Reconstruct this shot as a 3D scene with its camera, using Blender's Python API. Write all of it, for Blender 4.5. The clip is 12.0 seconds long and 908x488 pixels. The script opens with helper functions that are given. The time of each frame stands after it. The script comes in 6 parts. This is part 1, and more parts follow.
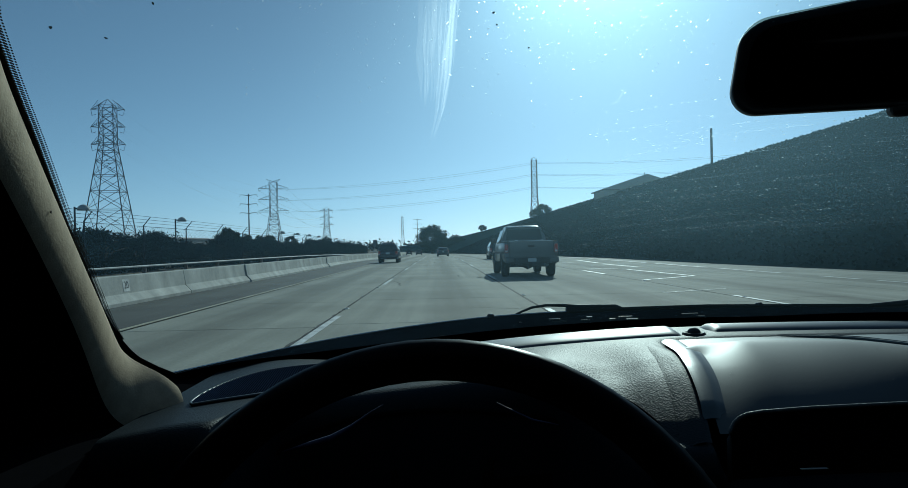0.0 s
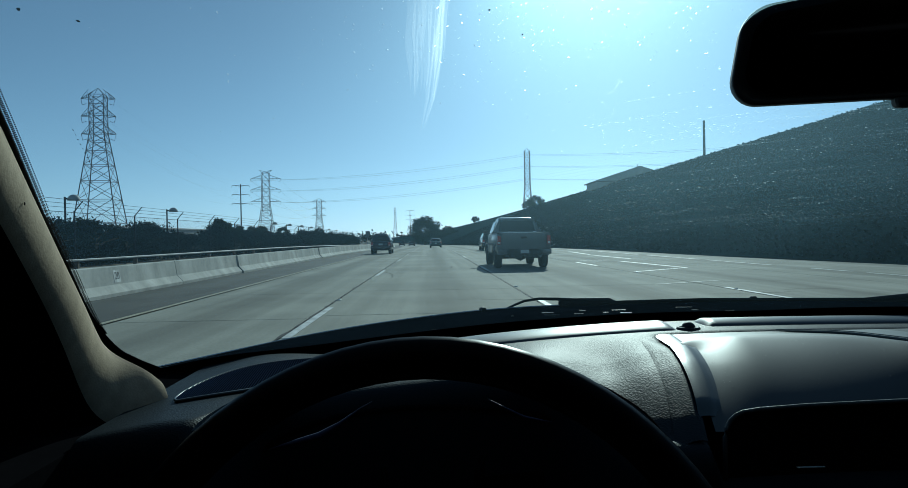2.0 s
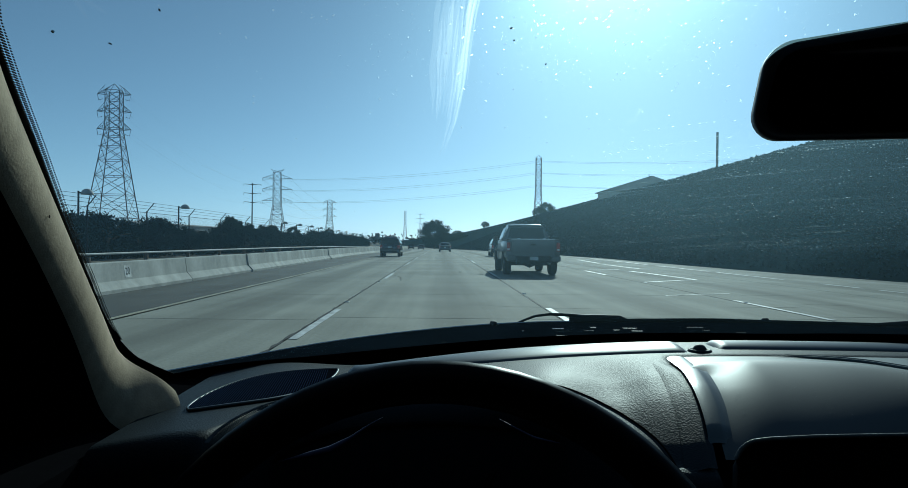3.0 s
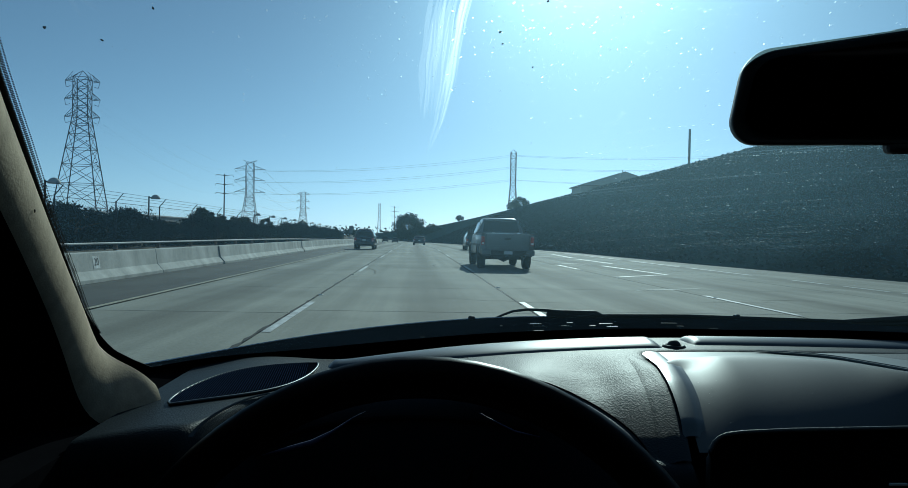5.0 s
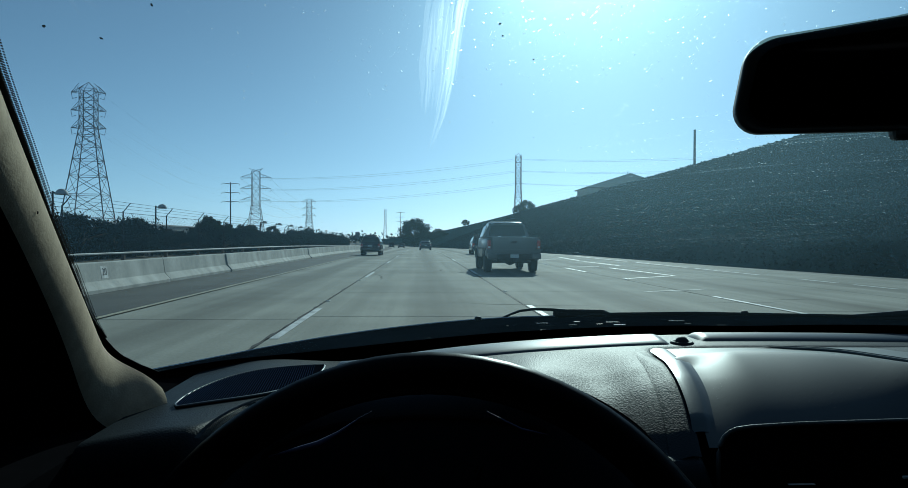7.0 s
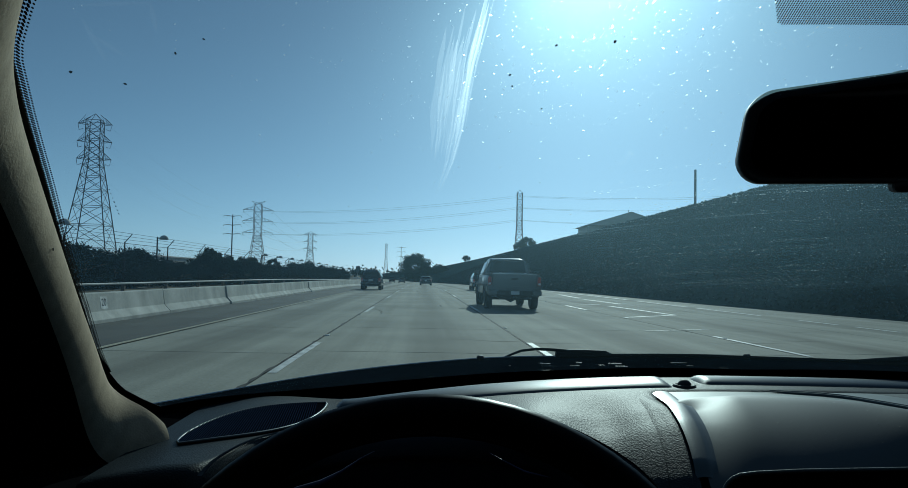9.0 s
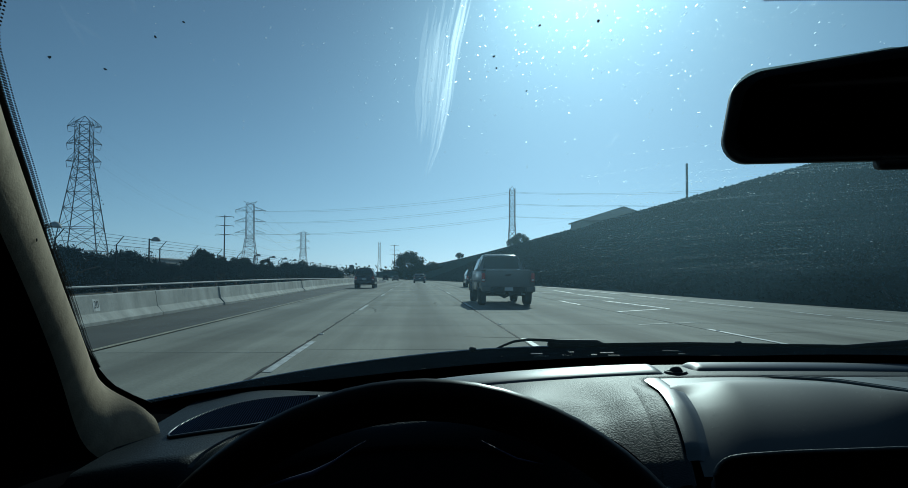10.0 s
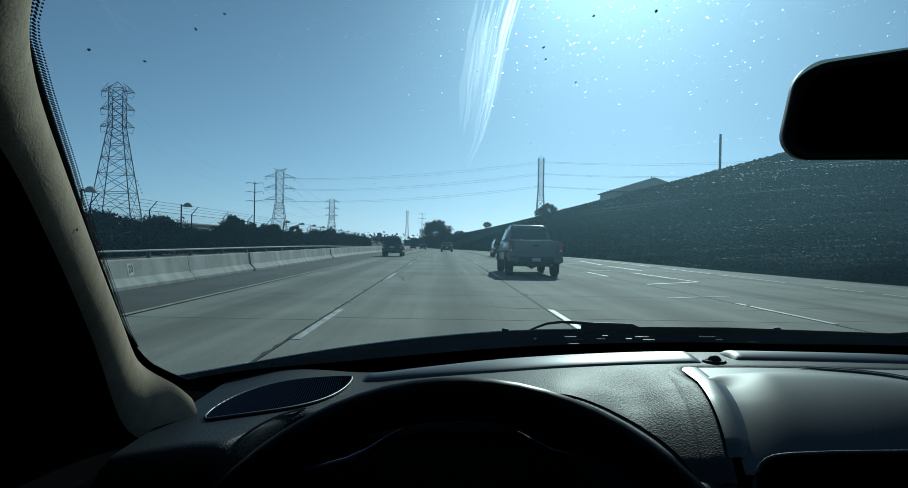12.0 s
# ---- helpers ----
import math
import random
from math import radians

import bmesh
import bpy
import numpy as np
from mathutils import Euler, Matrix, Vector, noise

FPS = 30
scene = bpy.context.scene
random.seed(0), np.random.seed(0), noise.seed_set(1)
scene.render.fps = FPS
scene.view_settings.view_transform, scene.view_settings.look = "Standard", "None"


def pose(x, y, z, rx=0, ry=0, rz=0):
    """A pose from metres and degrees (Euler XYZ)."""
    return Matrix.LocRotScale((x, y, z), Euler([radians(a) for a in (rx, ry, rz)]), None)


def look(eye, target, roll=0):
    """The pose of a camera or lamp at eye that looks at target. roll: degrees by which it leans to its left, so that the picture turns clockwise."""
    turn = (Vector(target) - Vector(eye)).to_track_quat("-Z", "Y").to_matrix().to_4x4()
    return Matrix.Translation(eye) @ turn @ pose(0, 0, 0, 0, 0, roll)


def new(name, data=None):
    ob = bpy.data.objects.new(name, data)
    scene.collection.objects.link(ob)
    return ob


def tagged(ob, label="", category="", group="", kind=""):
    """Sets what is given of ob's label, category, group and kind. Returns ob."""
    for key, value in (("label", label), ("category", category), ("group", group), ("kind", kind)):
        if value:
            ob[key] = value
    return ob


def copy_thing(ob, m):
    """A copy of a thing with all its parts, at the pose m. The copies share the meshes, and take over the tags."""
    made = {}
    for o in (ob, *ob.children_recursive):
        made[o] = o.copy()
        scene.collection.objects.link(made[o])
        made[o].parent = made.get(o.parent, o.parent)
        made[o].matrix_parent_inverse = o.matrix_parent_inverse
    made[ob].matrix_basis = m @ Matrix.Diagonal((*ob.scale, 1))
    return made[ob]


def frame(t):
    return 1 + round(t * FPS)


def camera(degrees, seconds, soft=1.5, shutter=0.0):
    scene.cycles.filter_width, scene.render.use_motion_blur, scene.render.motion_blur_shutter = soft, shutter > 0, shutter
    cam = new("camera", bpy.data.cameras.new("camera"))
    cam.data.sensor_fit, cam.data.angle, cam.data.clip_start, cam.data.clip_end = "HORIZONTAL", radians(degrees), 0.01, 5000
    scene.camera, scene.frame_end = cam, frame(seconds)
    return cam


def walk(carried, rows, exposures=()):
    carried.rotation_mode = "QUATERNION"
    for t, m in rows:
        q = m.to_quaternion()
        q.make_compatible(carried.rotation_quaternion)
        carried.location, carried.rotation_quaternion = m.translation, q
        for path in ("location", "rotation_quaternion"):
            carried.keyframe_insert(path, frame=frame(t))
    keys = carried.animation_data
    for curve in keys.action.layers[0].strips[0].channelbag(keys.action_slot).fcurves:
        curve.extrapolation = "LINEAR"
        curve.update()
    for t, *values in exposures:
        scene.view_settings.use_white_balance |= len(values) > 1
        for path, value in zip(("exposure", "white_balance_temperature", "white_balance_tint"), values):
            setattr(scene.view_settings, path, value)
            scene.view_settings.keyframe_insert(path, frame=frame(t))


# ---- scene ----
cam = camera(66.0, 12.0, soft=0.75)
PATH = [
    (0, (0.0170, -0.0019, 1.0849), (0.0614, 1.9976, 1.0919), -1.15),
    (0.5, (0.0135, 0.0040, 1.0846), (0.0909, 2.0025, 1.1008), -0.73),
    (1, (0.0202, 0.0156, 1.0754), (0.0996, 2.0139, 1.0517), -2.22),
    (1.5, (0.0193, 0.0072, 1.0840), (0.1294, 2.0042, 1.0920), -1.27),
    (2, (0.0192, 0.0159, 1.0870), (0.0838, 2.0148, 1.0687), -1.00),
    (2.5, (0.0159, 0.0164, 1.0873), (0.0612, 2.0159, 1.0739), -0.55),
    (3, (0.0129, 0.0127, 1.1020), (0.0512, 2.0123, 1.0965), 0.67),
    (3.2, (0.0132, 0.0136, 1.0903), (0.1445, 2.0089, 1.0515), -1.26),
    (4.8, (0.0029, 0.0076, 1.1097), (0.1134, 2.0044, 1.0869), 0.72),
    (5, (0.0034, 0.0032, 1.1054), (0.1156, 1.9999, 1.0824), 1.20),
    (5.5, (0.0073, 0.0025, 1.0951), (0.1529, 1.9966, 1.0457), -0.27),
    (6, (0.0075, 0.0011, 1.0955), (0.1313, 1.9970, 1.0685), -0.10),
    (6.5, (-0.0011, 0.0027, 1.1095), (0.0959, 2.0002, 1.1323), 2.20),
    (6.7, (0.0066, 0.0048, 1.0974), (0.0953, 2.0028, 1.0873), 0.42),
    (8.3, (-0.0030, 0.0073, 1.1054), (0.1135, 2.0039, 1.1188), 0.54),
    (8.5, (-0.0026, -0.0023, 1.1044), (0.1109, 1.9922, 1.2013), 1.68),
    (9, (0.0000, -0.0028, 1.1034), (0.0908, 1.9930, 1.1951), 1.17),
    (9.5, (-0.0017, -0.0012, 1.1044), (0.0817, 1.9945, 1.2053), 1.53),
    (10, (0.0048, -0.0010, 1.0938), (0.1151, 1.9942, 1.1780), 0.27),
    (10.5, (-0.0044, -0.0011, 1.1123), (0.1375, 1.9935, 1.1508), 2.37),
    (11, (0.0047, 0.0060, 1.1085), (0.0401, 2.0056, 1.1269), 0.93),
    (11.5, (0.0024, 0.0105, 1.0989), (0.0748, 2.0040, 1.1203), 0.19),
    (12, (-0.0060, 0.0130, 1.1137), (0.0268, 1.9990, 1.1085), 1.11),
]
walk(cam, [(t, look(eye, target, roll)) for t, eye, target, roll in PATH], exposures=[(t, stops, 6200, -1) for t, stops in ((0, -0.22), (0.5, -0.28), (1, -0.06), (2.5, -0.06), (5.5, -0.04), (6.5, 0.0), (8.5, -0.40), (10, -0.42), (11, -0.36), (12, -0.28))])

# world, sun
SUN_EL, SUN_AZ = radians(24.5), radians(14.5)  # ahead and a little to the right
world = bpy.data.worlds.new("world")
scene.world = world
world.use_nodes = True
sky = world.node_tree.nodes.new("ShaderNodeTexSky")
sky.sky_type, sky.sun_disc = "NISHITA", False
sky.sun_elevation, sky.sun_rotation = SUN_EL, SUN_AZ
sky.air_density, sky.dust_density, sky.ozone_density = 0.85, 0.30, 3.5
world.node_tree.nodes["Background"].inputs["Strength"].default_value = 0.08
# thin blue haze evens out the sky's hue towards the horizon
grey, tinted, hazy = (world.node_tree.nodes.new("ShaderNode" + k) for k in ("RGBToBW", "MixRGB", "MixRGB"))
tinted.blend_type, tinted.inputs[0].default_value, tinted.inputs[2].default_value = "MULTIPLY", 1.0, (0.64, 0.97, 1.56, 1)
hazy.inputs[0].default_value = 0.55
world.node_tree.links.new(sky.outputs["Color"], grey.inputs[0])
world.node_tree.links.new(grey.outputs[0], tinted.inputs[1])
world.node_tree.links.new(sky.outputs["Color"], hazy.inputs[1])
world.node_tree.links.new(tinted.outputs[0], hazy.inputs[2])
world.node_tree.links.new(hazy.outputs[0], world.node_tree.nodes["Background"].inputs["Color"])
sun = new("sun", bpy.data.lights.new("sun", "SUN"))
sun.data.energy, sun.data.angle, sun.data.color = 3.2, radians(0.55), (1.0, 0.97, 0.94)
TO_SUN = Vector((math.sin(SUN_AZ) * math.cos(SUN_EL), math.cos(SUN_AZ) * math.cos(SUN_EL), math.sin(SUN_EL)))
sun.matrix_world = look(TO_SUN * 50, (0, 0, 0))


# materials
def surface(name, color, rough=0.6, metal=0.0, scale=8.0, vary=0.25, fine=80.0, bump=0.2, dist=0.002, spec=0.5, per_object=0.0, coat=0.0):
    """A procedural surface: colour varied at two scales, with fine relief."""
    m = bpy.data.materials.new(name)
    m.use_nodes = True
    nt, n, l = m.node_tree, m.node_tree.nodes, m.node_tree.links
    b = n["Principled BSDF"]
    b.inputs["Roughness"].default_value, b.inputs["Metallic"].default_value = rough, metal
    b.inputs["Specular IOR Level"].default_value = spec
    b.inputs["Coat Weight"].default_value = coat
    co = n.new("ShaderNodeTexCoord")
    big, small = n.new("ShaderNodeTexNoise"), n.new("ShaderNodeTexNoise")
    big.inputs["Scale"].default_value, small.inputs["Scale"].default_value = scale, fine
    big.inputs["Detail"].default_value, small.inputs["Detail"].default_value = 4, 3
    for node in (big, small):
        l.new(co.outputs["Object"], node.inputs["Vector"])
    mix = n.new("ShaderNodeMath")
    mix.operation = "MULTIPLY_ADD"
    l.new(small.outputs["Fac"], mix.inputs[0])
    mix.inputs[1].default_value = 0.5
    l.new(big.outputs["Fac"], mix.inputs[2])
    ramp = n.new("ShaderNodeValToRGB")
    ramp.color_ramp.elements[0].position, ramp.color_ramp.elements[1].position = 0.45, 1.05
    ramp.color_ramp.elements[0].color = (*[c * (1 - vary) for c in color], 1)
    ramp.color_ramp.elements[1].color = (*[min(1, c * (1 + vary)) for c in color], 1)
    l.new(mix.outputs[0], ramp.inputs[0])
    out = ramp.outputs[0]
    if per_object:
        info, hsv, mr = n.new("ShaderNodeObjectInfo"), n.new("ShaderNodeHueSaturation"), n.new("ShaderNodeMapRange")
        l.new(info.outputs["Random"], mr.inputs[0])
        mr.inputs[3].default_value, mr.inputs[4].default_value = 1 - per_object, 1 + per_object
        l.new(mr.outputs[0], hsv.inputs["Value"])
        l.new(out, hsv.inputs["Color"])
        out = hsv.outputs[0]
    l.new(out, b.inputs["Base Color"])
    if bump:
        bm = n.new("ShaderNodeBump")
        bm.inputs["Strength"].default_value, bm.inputs["Distance"].default_value = bump, dist
        l.new(small.outputs["Fac"], bm.inputs["Height"])
        l.new(bm.outputs[0], b.inputs["Normal"])
    return m


def leather(name, color, rough, spec):
    """Grained vinyl: a cell pattern as relief."""
    m = surface(name, color, rough, scale=6, vary=0.15, fine=300, bump=0, spec=spec)
    n, l = m.node_tree.nodes, m.node_tree.links
    co = n.new("ShaderNodeTexCoord")
    v = n.new("ShaderNodeTexVoronoi")
    v.inputs["Scale"].default_value = 460
    l.new(co.outputs["Object"], v.inputs["Vector"])
    bm = n.new("ShaderNodeBump")
    bm.inputs["Strength"].default_value, bm.inputs["Distance"].default_value = 0.30, 0.0010
    l.new(v.outputs["Distance"], bm.inputs["Height"])
    l.new(bm.outputs[0], n["Principled BSDF"].inputs["Normal"])
    return m


def film_glass(name, dust, haze, tint=(0.74, 0.90, 0.90)):
    """Thin dusty glass: mostly clear, with a film that scatters light that falls on its outside."""
    m = bpy.data.materials.new(name)
    m.use_nodes = True
    n, l = m.node_tree.nodes, m.node_tree.links
    n.remove(n["Principled BSDF"])
    tr, tl, mx = n.new("ShaderNodeBsdfTransparent"), n.new("ShaderNodeBsdfTranslucent"), n.new("ShaderNodeMixShader")
    tr.inputs[0].default_value = (*tint, 1)
    tl.inputs[0].default_value = (0.42, 0.80, 1.0, 1)
    co, ns, mr = n.new("ShaderNodeTexCoord"), n.new("ShaderNodeTexNoise"), n.new("ShaderNodeMapRange")
    ns.inputs["Scale"].default_value, ns.inputs["Detail"].default_value = 7, 6
    l.new(co.outputs["Object"], ns.inputs["Vector"])
    l.new(ns.outputs["Fac"], mr.inputs[0])
    mr.inputs[1].default_value, mr.inputs[2].default_value = 0.3, 0.75
    mr.inputs[3].default_value, mr.inputs[4].default_value = dust * 0.5, dust * 1.6
    l.new(tr.outputs[0], mx.inputs[1])
    l.new(tl.outputs[0], mx.inputs[2])
    out = mx.outputs[0]
    # the wipers keep the lowest part cleaner
    sep, wiped, thick = n.new("ShaderNodeSeparateXYZ"), n.new("ShaderNodeMapRange"), n.new("ShaderNodeMath")
    l.new(co.outputs["Object"], sep.inputs[0])
    l.new(sep.outputs[2], wiped.inputs[0])
    wiped.inputs[1].default_value, wiped.inputs[2].default_value, wiped.inputs[3].default_value = 1.0, 1.14, 0.15
    thick.operation = "MULTIPLY"
    l.new(mr.outputs[0], thick.inputs[0])
    l.new(wiped.outputs[0], thick.inputs[1])
    l.new(thick.outputs[0], mx.inputs[0])
    for weight, rough, ior, color in haze:
        rf, mh = n.new("ShaderNodeBsdfRefraction"), n.new("ShaderNodeMixShader")
        rf.inputs["Color"].default_value = (*color, 1)
        rf.inputs["Roughness"].default_value, rf.inputs["IOR"].default_value = rough, ior
        clean = n.new("ShaderNodeMath")
        clean.operation, clean.inputs[1].default_value = "MULTIPLY", weight
        l.new(wiped.outputs[0], clean.inputs[0])
        l.new(clean.outputs[0], mh.inputs[0])
        l.new(out, mh.inputs[1])
        l.new(rf.outputs[0], mh.inputs[2])
        out = mh.outputs[0]
    l.new(out, n["Material Output"].inputs[0])
    return m


def speck_material(name, color, clear=0.0):
    m = bpy.data.materials.new(name)
    m.use_nodes = True
    n, l = m.node_tree.nodes, m.node_tree.links
    n.remove(n["Principled BSDF"])
    tl = n.new("ShaderNodeBsdfRefraction")
    tl.inputs["Color"].default_value = (*color, 1)
    tl.inputs["Roughness"].default_value, tl.inputs["IOR"].default_value = 1.0, 0.85
    td, half = n.new("ShaderNodeBsdfTranslucent"), n.new("ShaderNodeMixShader")
    td.inputs[0].default_value = (*color, 1)
    l.new(tl.outputs[0], half.inputs[1])
    l.new(td.outputs[0], half.inputs[2])
    tr, mx = n.new("ShaderNodeBsdfTransparent"), n.new("ShaderNodeMixShader")
    mx.inputs[0].default_value = clear
    l.new(half.outputs[0], mx.inputs[1])
    l.new(tr.outputs[0], mx.inputs[2])
    l.new(mx.outputs[0], n["Material Output"].inputs[0])
    return m


def leaf_material(name, color):
    m = surface(name, color, 0.85, scale=0.6, vary=0.4, fine=4, bump=0, spec=0.0)
    n, l = m.node_tree.nodes, m.node_tree.links
    b = n["Principled BSDF"]
    geo, hsv, mr = n.new("ShaderNodeNewGeometry"), n.new("ShaderNodeHueSaturation"), n.new("ShaderNodeMapRange")
    l.new(geo.outputs["Random Per Island"], mr.inputs[0])
    mr.inputs[3].default_value, mr.inputs[4].default_value = 0.6, 1.4
    l.new(mr.outputs[0], hsv.inputs["Value"])
    link = b.inputs["Base Color"].links[0]
    l.new(link.from_socket, hsv.inputs["Color"])
    l.new(hsv.outputs[0], b.inputs["Base Color"])
    return m


def red_glow(name, color, strength):
    m = bpy.data.materials.new(name)
    m.use_nodes = True
    b = m.node_tree.nodes["Principled BSDF"]
    b.inputs["Base Color"].default_value = (*color, 1)
    b.inputs["Emission Color"].default_value = (*color, 1)
    b.inputs["Emission Strength"].default_value = strength
    b.inputs["Roughness"].default_value = 0.3
    return m


CONCRETE = surface("road_concrete", (0.285, 0.28, 0.24), 0.85, scale=0.35, vary=0.27, fine=24, bump=0.6, dist=0.006, spec=0.14, per_object=0.06)


def lane_wear(m):
    """Oil down the middle of each lane and long streaks along the road."""
    n, l = m.node_tree.nodes, m.node_tree.links
    b = n["Principled BSDF"]
    co, sep = n.new("ShaderNodeTexCoord"), n.new("ShaderNodeSeparateXYZ")
    l.new(co.outputs["Object"], sep.inputs[0])
    off, fold, mr = n.new("ShaderNodeMath"), n.new("ShaderNodeMath"), n.new("ShaderNodeMapRange")
    off.operation, off.inputs[1].default_value = "SUBTRACT", 0.32
    fold.operation, fold.inputs[1].default_value = "PINGPONG", 1.78
    l.new(sep.outputs[0], off.inputs[0])
    l.new(off.outputs[0], fold.inputs[0])
    l.new(fold.outputs[0], mr.inputs[0])
    mr.interpolation_type = "SMOOTHSTEP"
    mr.inputs[1].default_value, mr.inputs[2].default_value, mr.inputs[3].default_value, mr.inputs[4].default_value = 0.0, 0.75, 0.66, 1.05
    mp, ns, ms = n.new("ShaderNodeMapping"), n.new("ShaderNodeTexNoise"), n.new("ShaderNodeMapRange")
    mp.inputs["Scale"].default_value = (2.6, 0.05, 1)
    ns.inputs["Scale"].default_value, ns.inputs["Detail"].default_value = 1.0, 5
    l.new(co.outputs["Object"], mp.inputs[0])
    l.new(mp.outputs[0], ns.inputs["Vector"])
    l.new(ns.outputs["Fac"], ms.inputs[0])
    ms.inputs[1].default_value, ms.inputs[2].default_value, ms.inputs[3].default_value, ms.inputs[4].default_value = 0.3, 0.7, 0.8, 1.15
    mul, hsv = n.new("ShaderNodeMath"), n.new("ShaderNodeHueSaturation")
    mul.operation = "MULTIPLY"
    l.new(mr.outputs[0], mul.inputs[0])
    l.new(ms.outputs[0], mul.inputs[1])
    l.new(mul.outputs[0], hsv.inputs["Value"])
    l.new(b.inputs["Base Color"].links[0].from_socket, hsv.inputs["Color"])
    l.new(hsv.outputs[0], b.inputs["Base Color"])


lane_wear(CONCRETE)
ASPHALT = surface("shoulder_asphalt", (0.062, 0.062, 0.058), 0.85, scale=0.5, vary=0.3, fine=25, bump=0.4, dist=0.006, spec=0.3)
JOINT = surface("joint_tar", (0.03, 0.03, 0.03), 0.8, scale=2, vary=0.3, fine=30, spec=0.2)
PAINT_W = surface("road_paint_white", (0.62, 0.62, 0.60), 0.6, scale=3, vary=0.25, fine=30, bump=0.2)
PAINT_Y = surface("road_paint_yellow", (0.40, 0.36, 0.25), 0.65, scale=3, vary=0.25, fine=30, bump=0.2)
BARRIER = surface("barrier_concrete", (0.54, 0.53, 0.49), 0.85, scale=1.2, vary=0.22, fine=14, bump=0.35, dist=0.006, spec=0.04, per_object=0.08)


def weathering(m, scale, low, high):
    """Rain streaks and grime as a stretched noise over the base colour."""
    n, l = m.node_tree.nodes, m.node_tree.links
    b = n["Principled BSDF"]
    co, mp, ns, ms, hsv = (n.new("ShaderNode" + k) for k in ("TexCoord", "Mapping", "TexNoise", "MapRange", "HueSaturation"))
    mp.inputs["Scale"].default_value = scale
    ns.inputs["Scale"].default_value, ns.inputs["Detail"].default_value = 1.0, 6
    l.new(co.outputs["Object"], mp.inputs[0])
    l.new(mp.outputs[0], ns.inputs["Vector"])
    l.new(ns.outputs["Fac"], ms.inputs[0])
    ms.inputs[1].default_value, ms.inputs[2].default_value, ms.inputs[3].default_value, ms.inputs[4].default_value = 0.32, 0.62, low, high
    l.new(ms.outputs[0], hsv.inputs["Value"])
    l.new(b.inputs["Base Color"].links[0].from_socket, hsv.inputs["Color"])
    l.new(hsv.outputs[0], b.inputs["Base Color"])


weathering(BARRIER, (1.2, 1.6, 0.6), 0.82, 1.10)
SOIL = surface("dry_soil", (0.13, 0.11, 0.08), 0.95, scale=0.08, vary=0.4, fine=1.5, bump=0.6, dist=0.05, spec=0.2)
# slope colours darkened and blued: its shade and skylight are put into them
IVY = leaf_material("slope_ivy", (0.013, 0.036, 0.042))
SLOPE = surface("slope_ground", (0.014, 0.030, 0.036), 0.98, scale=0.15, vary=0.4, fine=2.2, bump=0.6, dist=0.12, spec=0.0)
LEAF = leaf_material("leaf", (0.034, 0.056, 0.038))
LEAF_D = leaf_material("leaf_dark", (0.024, 0.046, 0.042))
BARK = surface("bark", (0.12, 0.09, 0.065), 0.9, scale=3, vary=0.35, fine=20, bump=0.8, dist=0.02)
FENCE = surface("fence_wire", (0.036, 0.042, 0.045), 0.9, 0.0, scale=1.0, vary=0.2, fine=10, bump=0, spec=0.0)
STEEL = surface("galvanised_steel", (0.30, 0.31, 0.32), 0.7, 0.3, scale=1.0, vary=0.2, fine=10, bump=0.1)
TOWER = surface("tower_steel", (0.075, 0.08, 0.085), 0.75, 0.2, scale=0.3, vary=0.15, fine=2, bump=0)
WIRE = surface("cable", (0.06, 0.065, 0.07), 0.6, 0.3, scale=0.1, vary=0.1, fine=1, bump=0)
WOODPOLE = surface("pole_wood", (0.12, 0.085, 0.06), 0.9, scale=2, vary=0.3, fine=18, bump=0.4)
STUCCO = surface("stucco", (0.55, 0.50, 0.42), 0.9, scale=0.5, vary=0.12, fine=12, bump=0.3, dist=0.01)
ROOFING = surface("roof_tiles", (0.30, 0.25, 0.20), 0.85, scale=0.8, vary=0.25, fine=6, bump=0.5, dist=0.02)
PALEWALL = surface("pale_wall", (0.48, 0.48, 0.46), 0.85, scale=0.1, vary=0.12, fine=3, bump=0.1)
SIGNBACK = surface("sign_back", (0.10, 0.13, 0.14), 0.5, 0.4, scale=0.8, vary=0.15, fine=5, bump=0)
SILVER = surface("silver_paint", (0.095, 0.105, 0.11), 0.36, 0.25, scale=1.5, vary=0.08, fine=30, bump=0.0, coat=0.5)
DARKCAR = surface("dark_paint", (0.035, 0.04, 0.05), 0.25, 0.2, scale=1.5, vary=0.1, fine=30, bump=0.0, coat=0.6)
CARGLASS = surface("car_glass", (0.02, 0.028, 0.03), 0.10, 0.0, scale=1, vary=0.1, fine=10, bump=0, spec=0.3)
weathering(ASPHALT, (1.5, 0.25, 1), 0.75, 1.2)
weathering(PAINT_W, (9, 3, 1), 0.62, 1.05)
weathering(PAINT_Y, (9, 3, 1), 0.7, 1.05)
TYRE = surface("tyre_rubber", (0.02, 0.02, 0.02), 0.85, scale=6, vary=0.2, fine=40, bump=0.3, spec=0.25)
RIM = surface("wheel_alloy", (0.4, 0.4, 0.41), 0.35, 0.9, scale=6, vary=0.1, fine=40, bump=0)
TRIMBLACK = surface("black_plastic", (0.022, 0.022, 0.023), 0.6, scale=8, vary=0.2, fine=120, bump=0.15, spec=0.35)
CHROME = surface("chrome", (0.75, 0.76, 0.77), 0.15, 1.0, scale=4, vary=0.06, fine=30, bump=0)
REDLENS = red_glow("tail_lens", (0.22, 0.02, 0.018), 0.12)
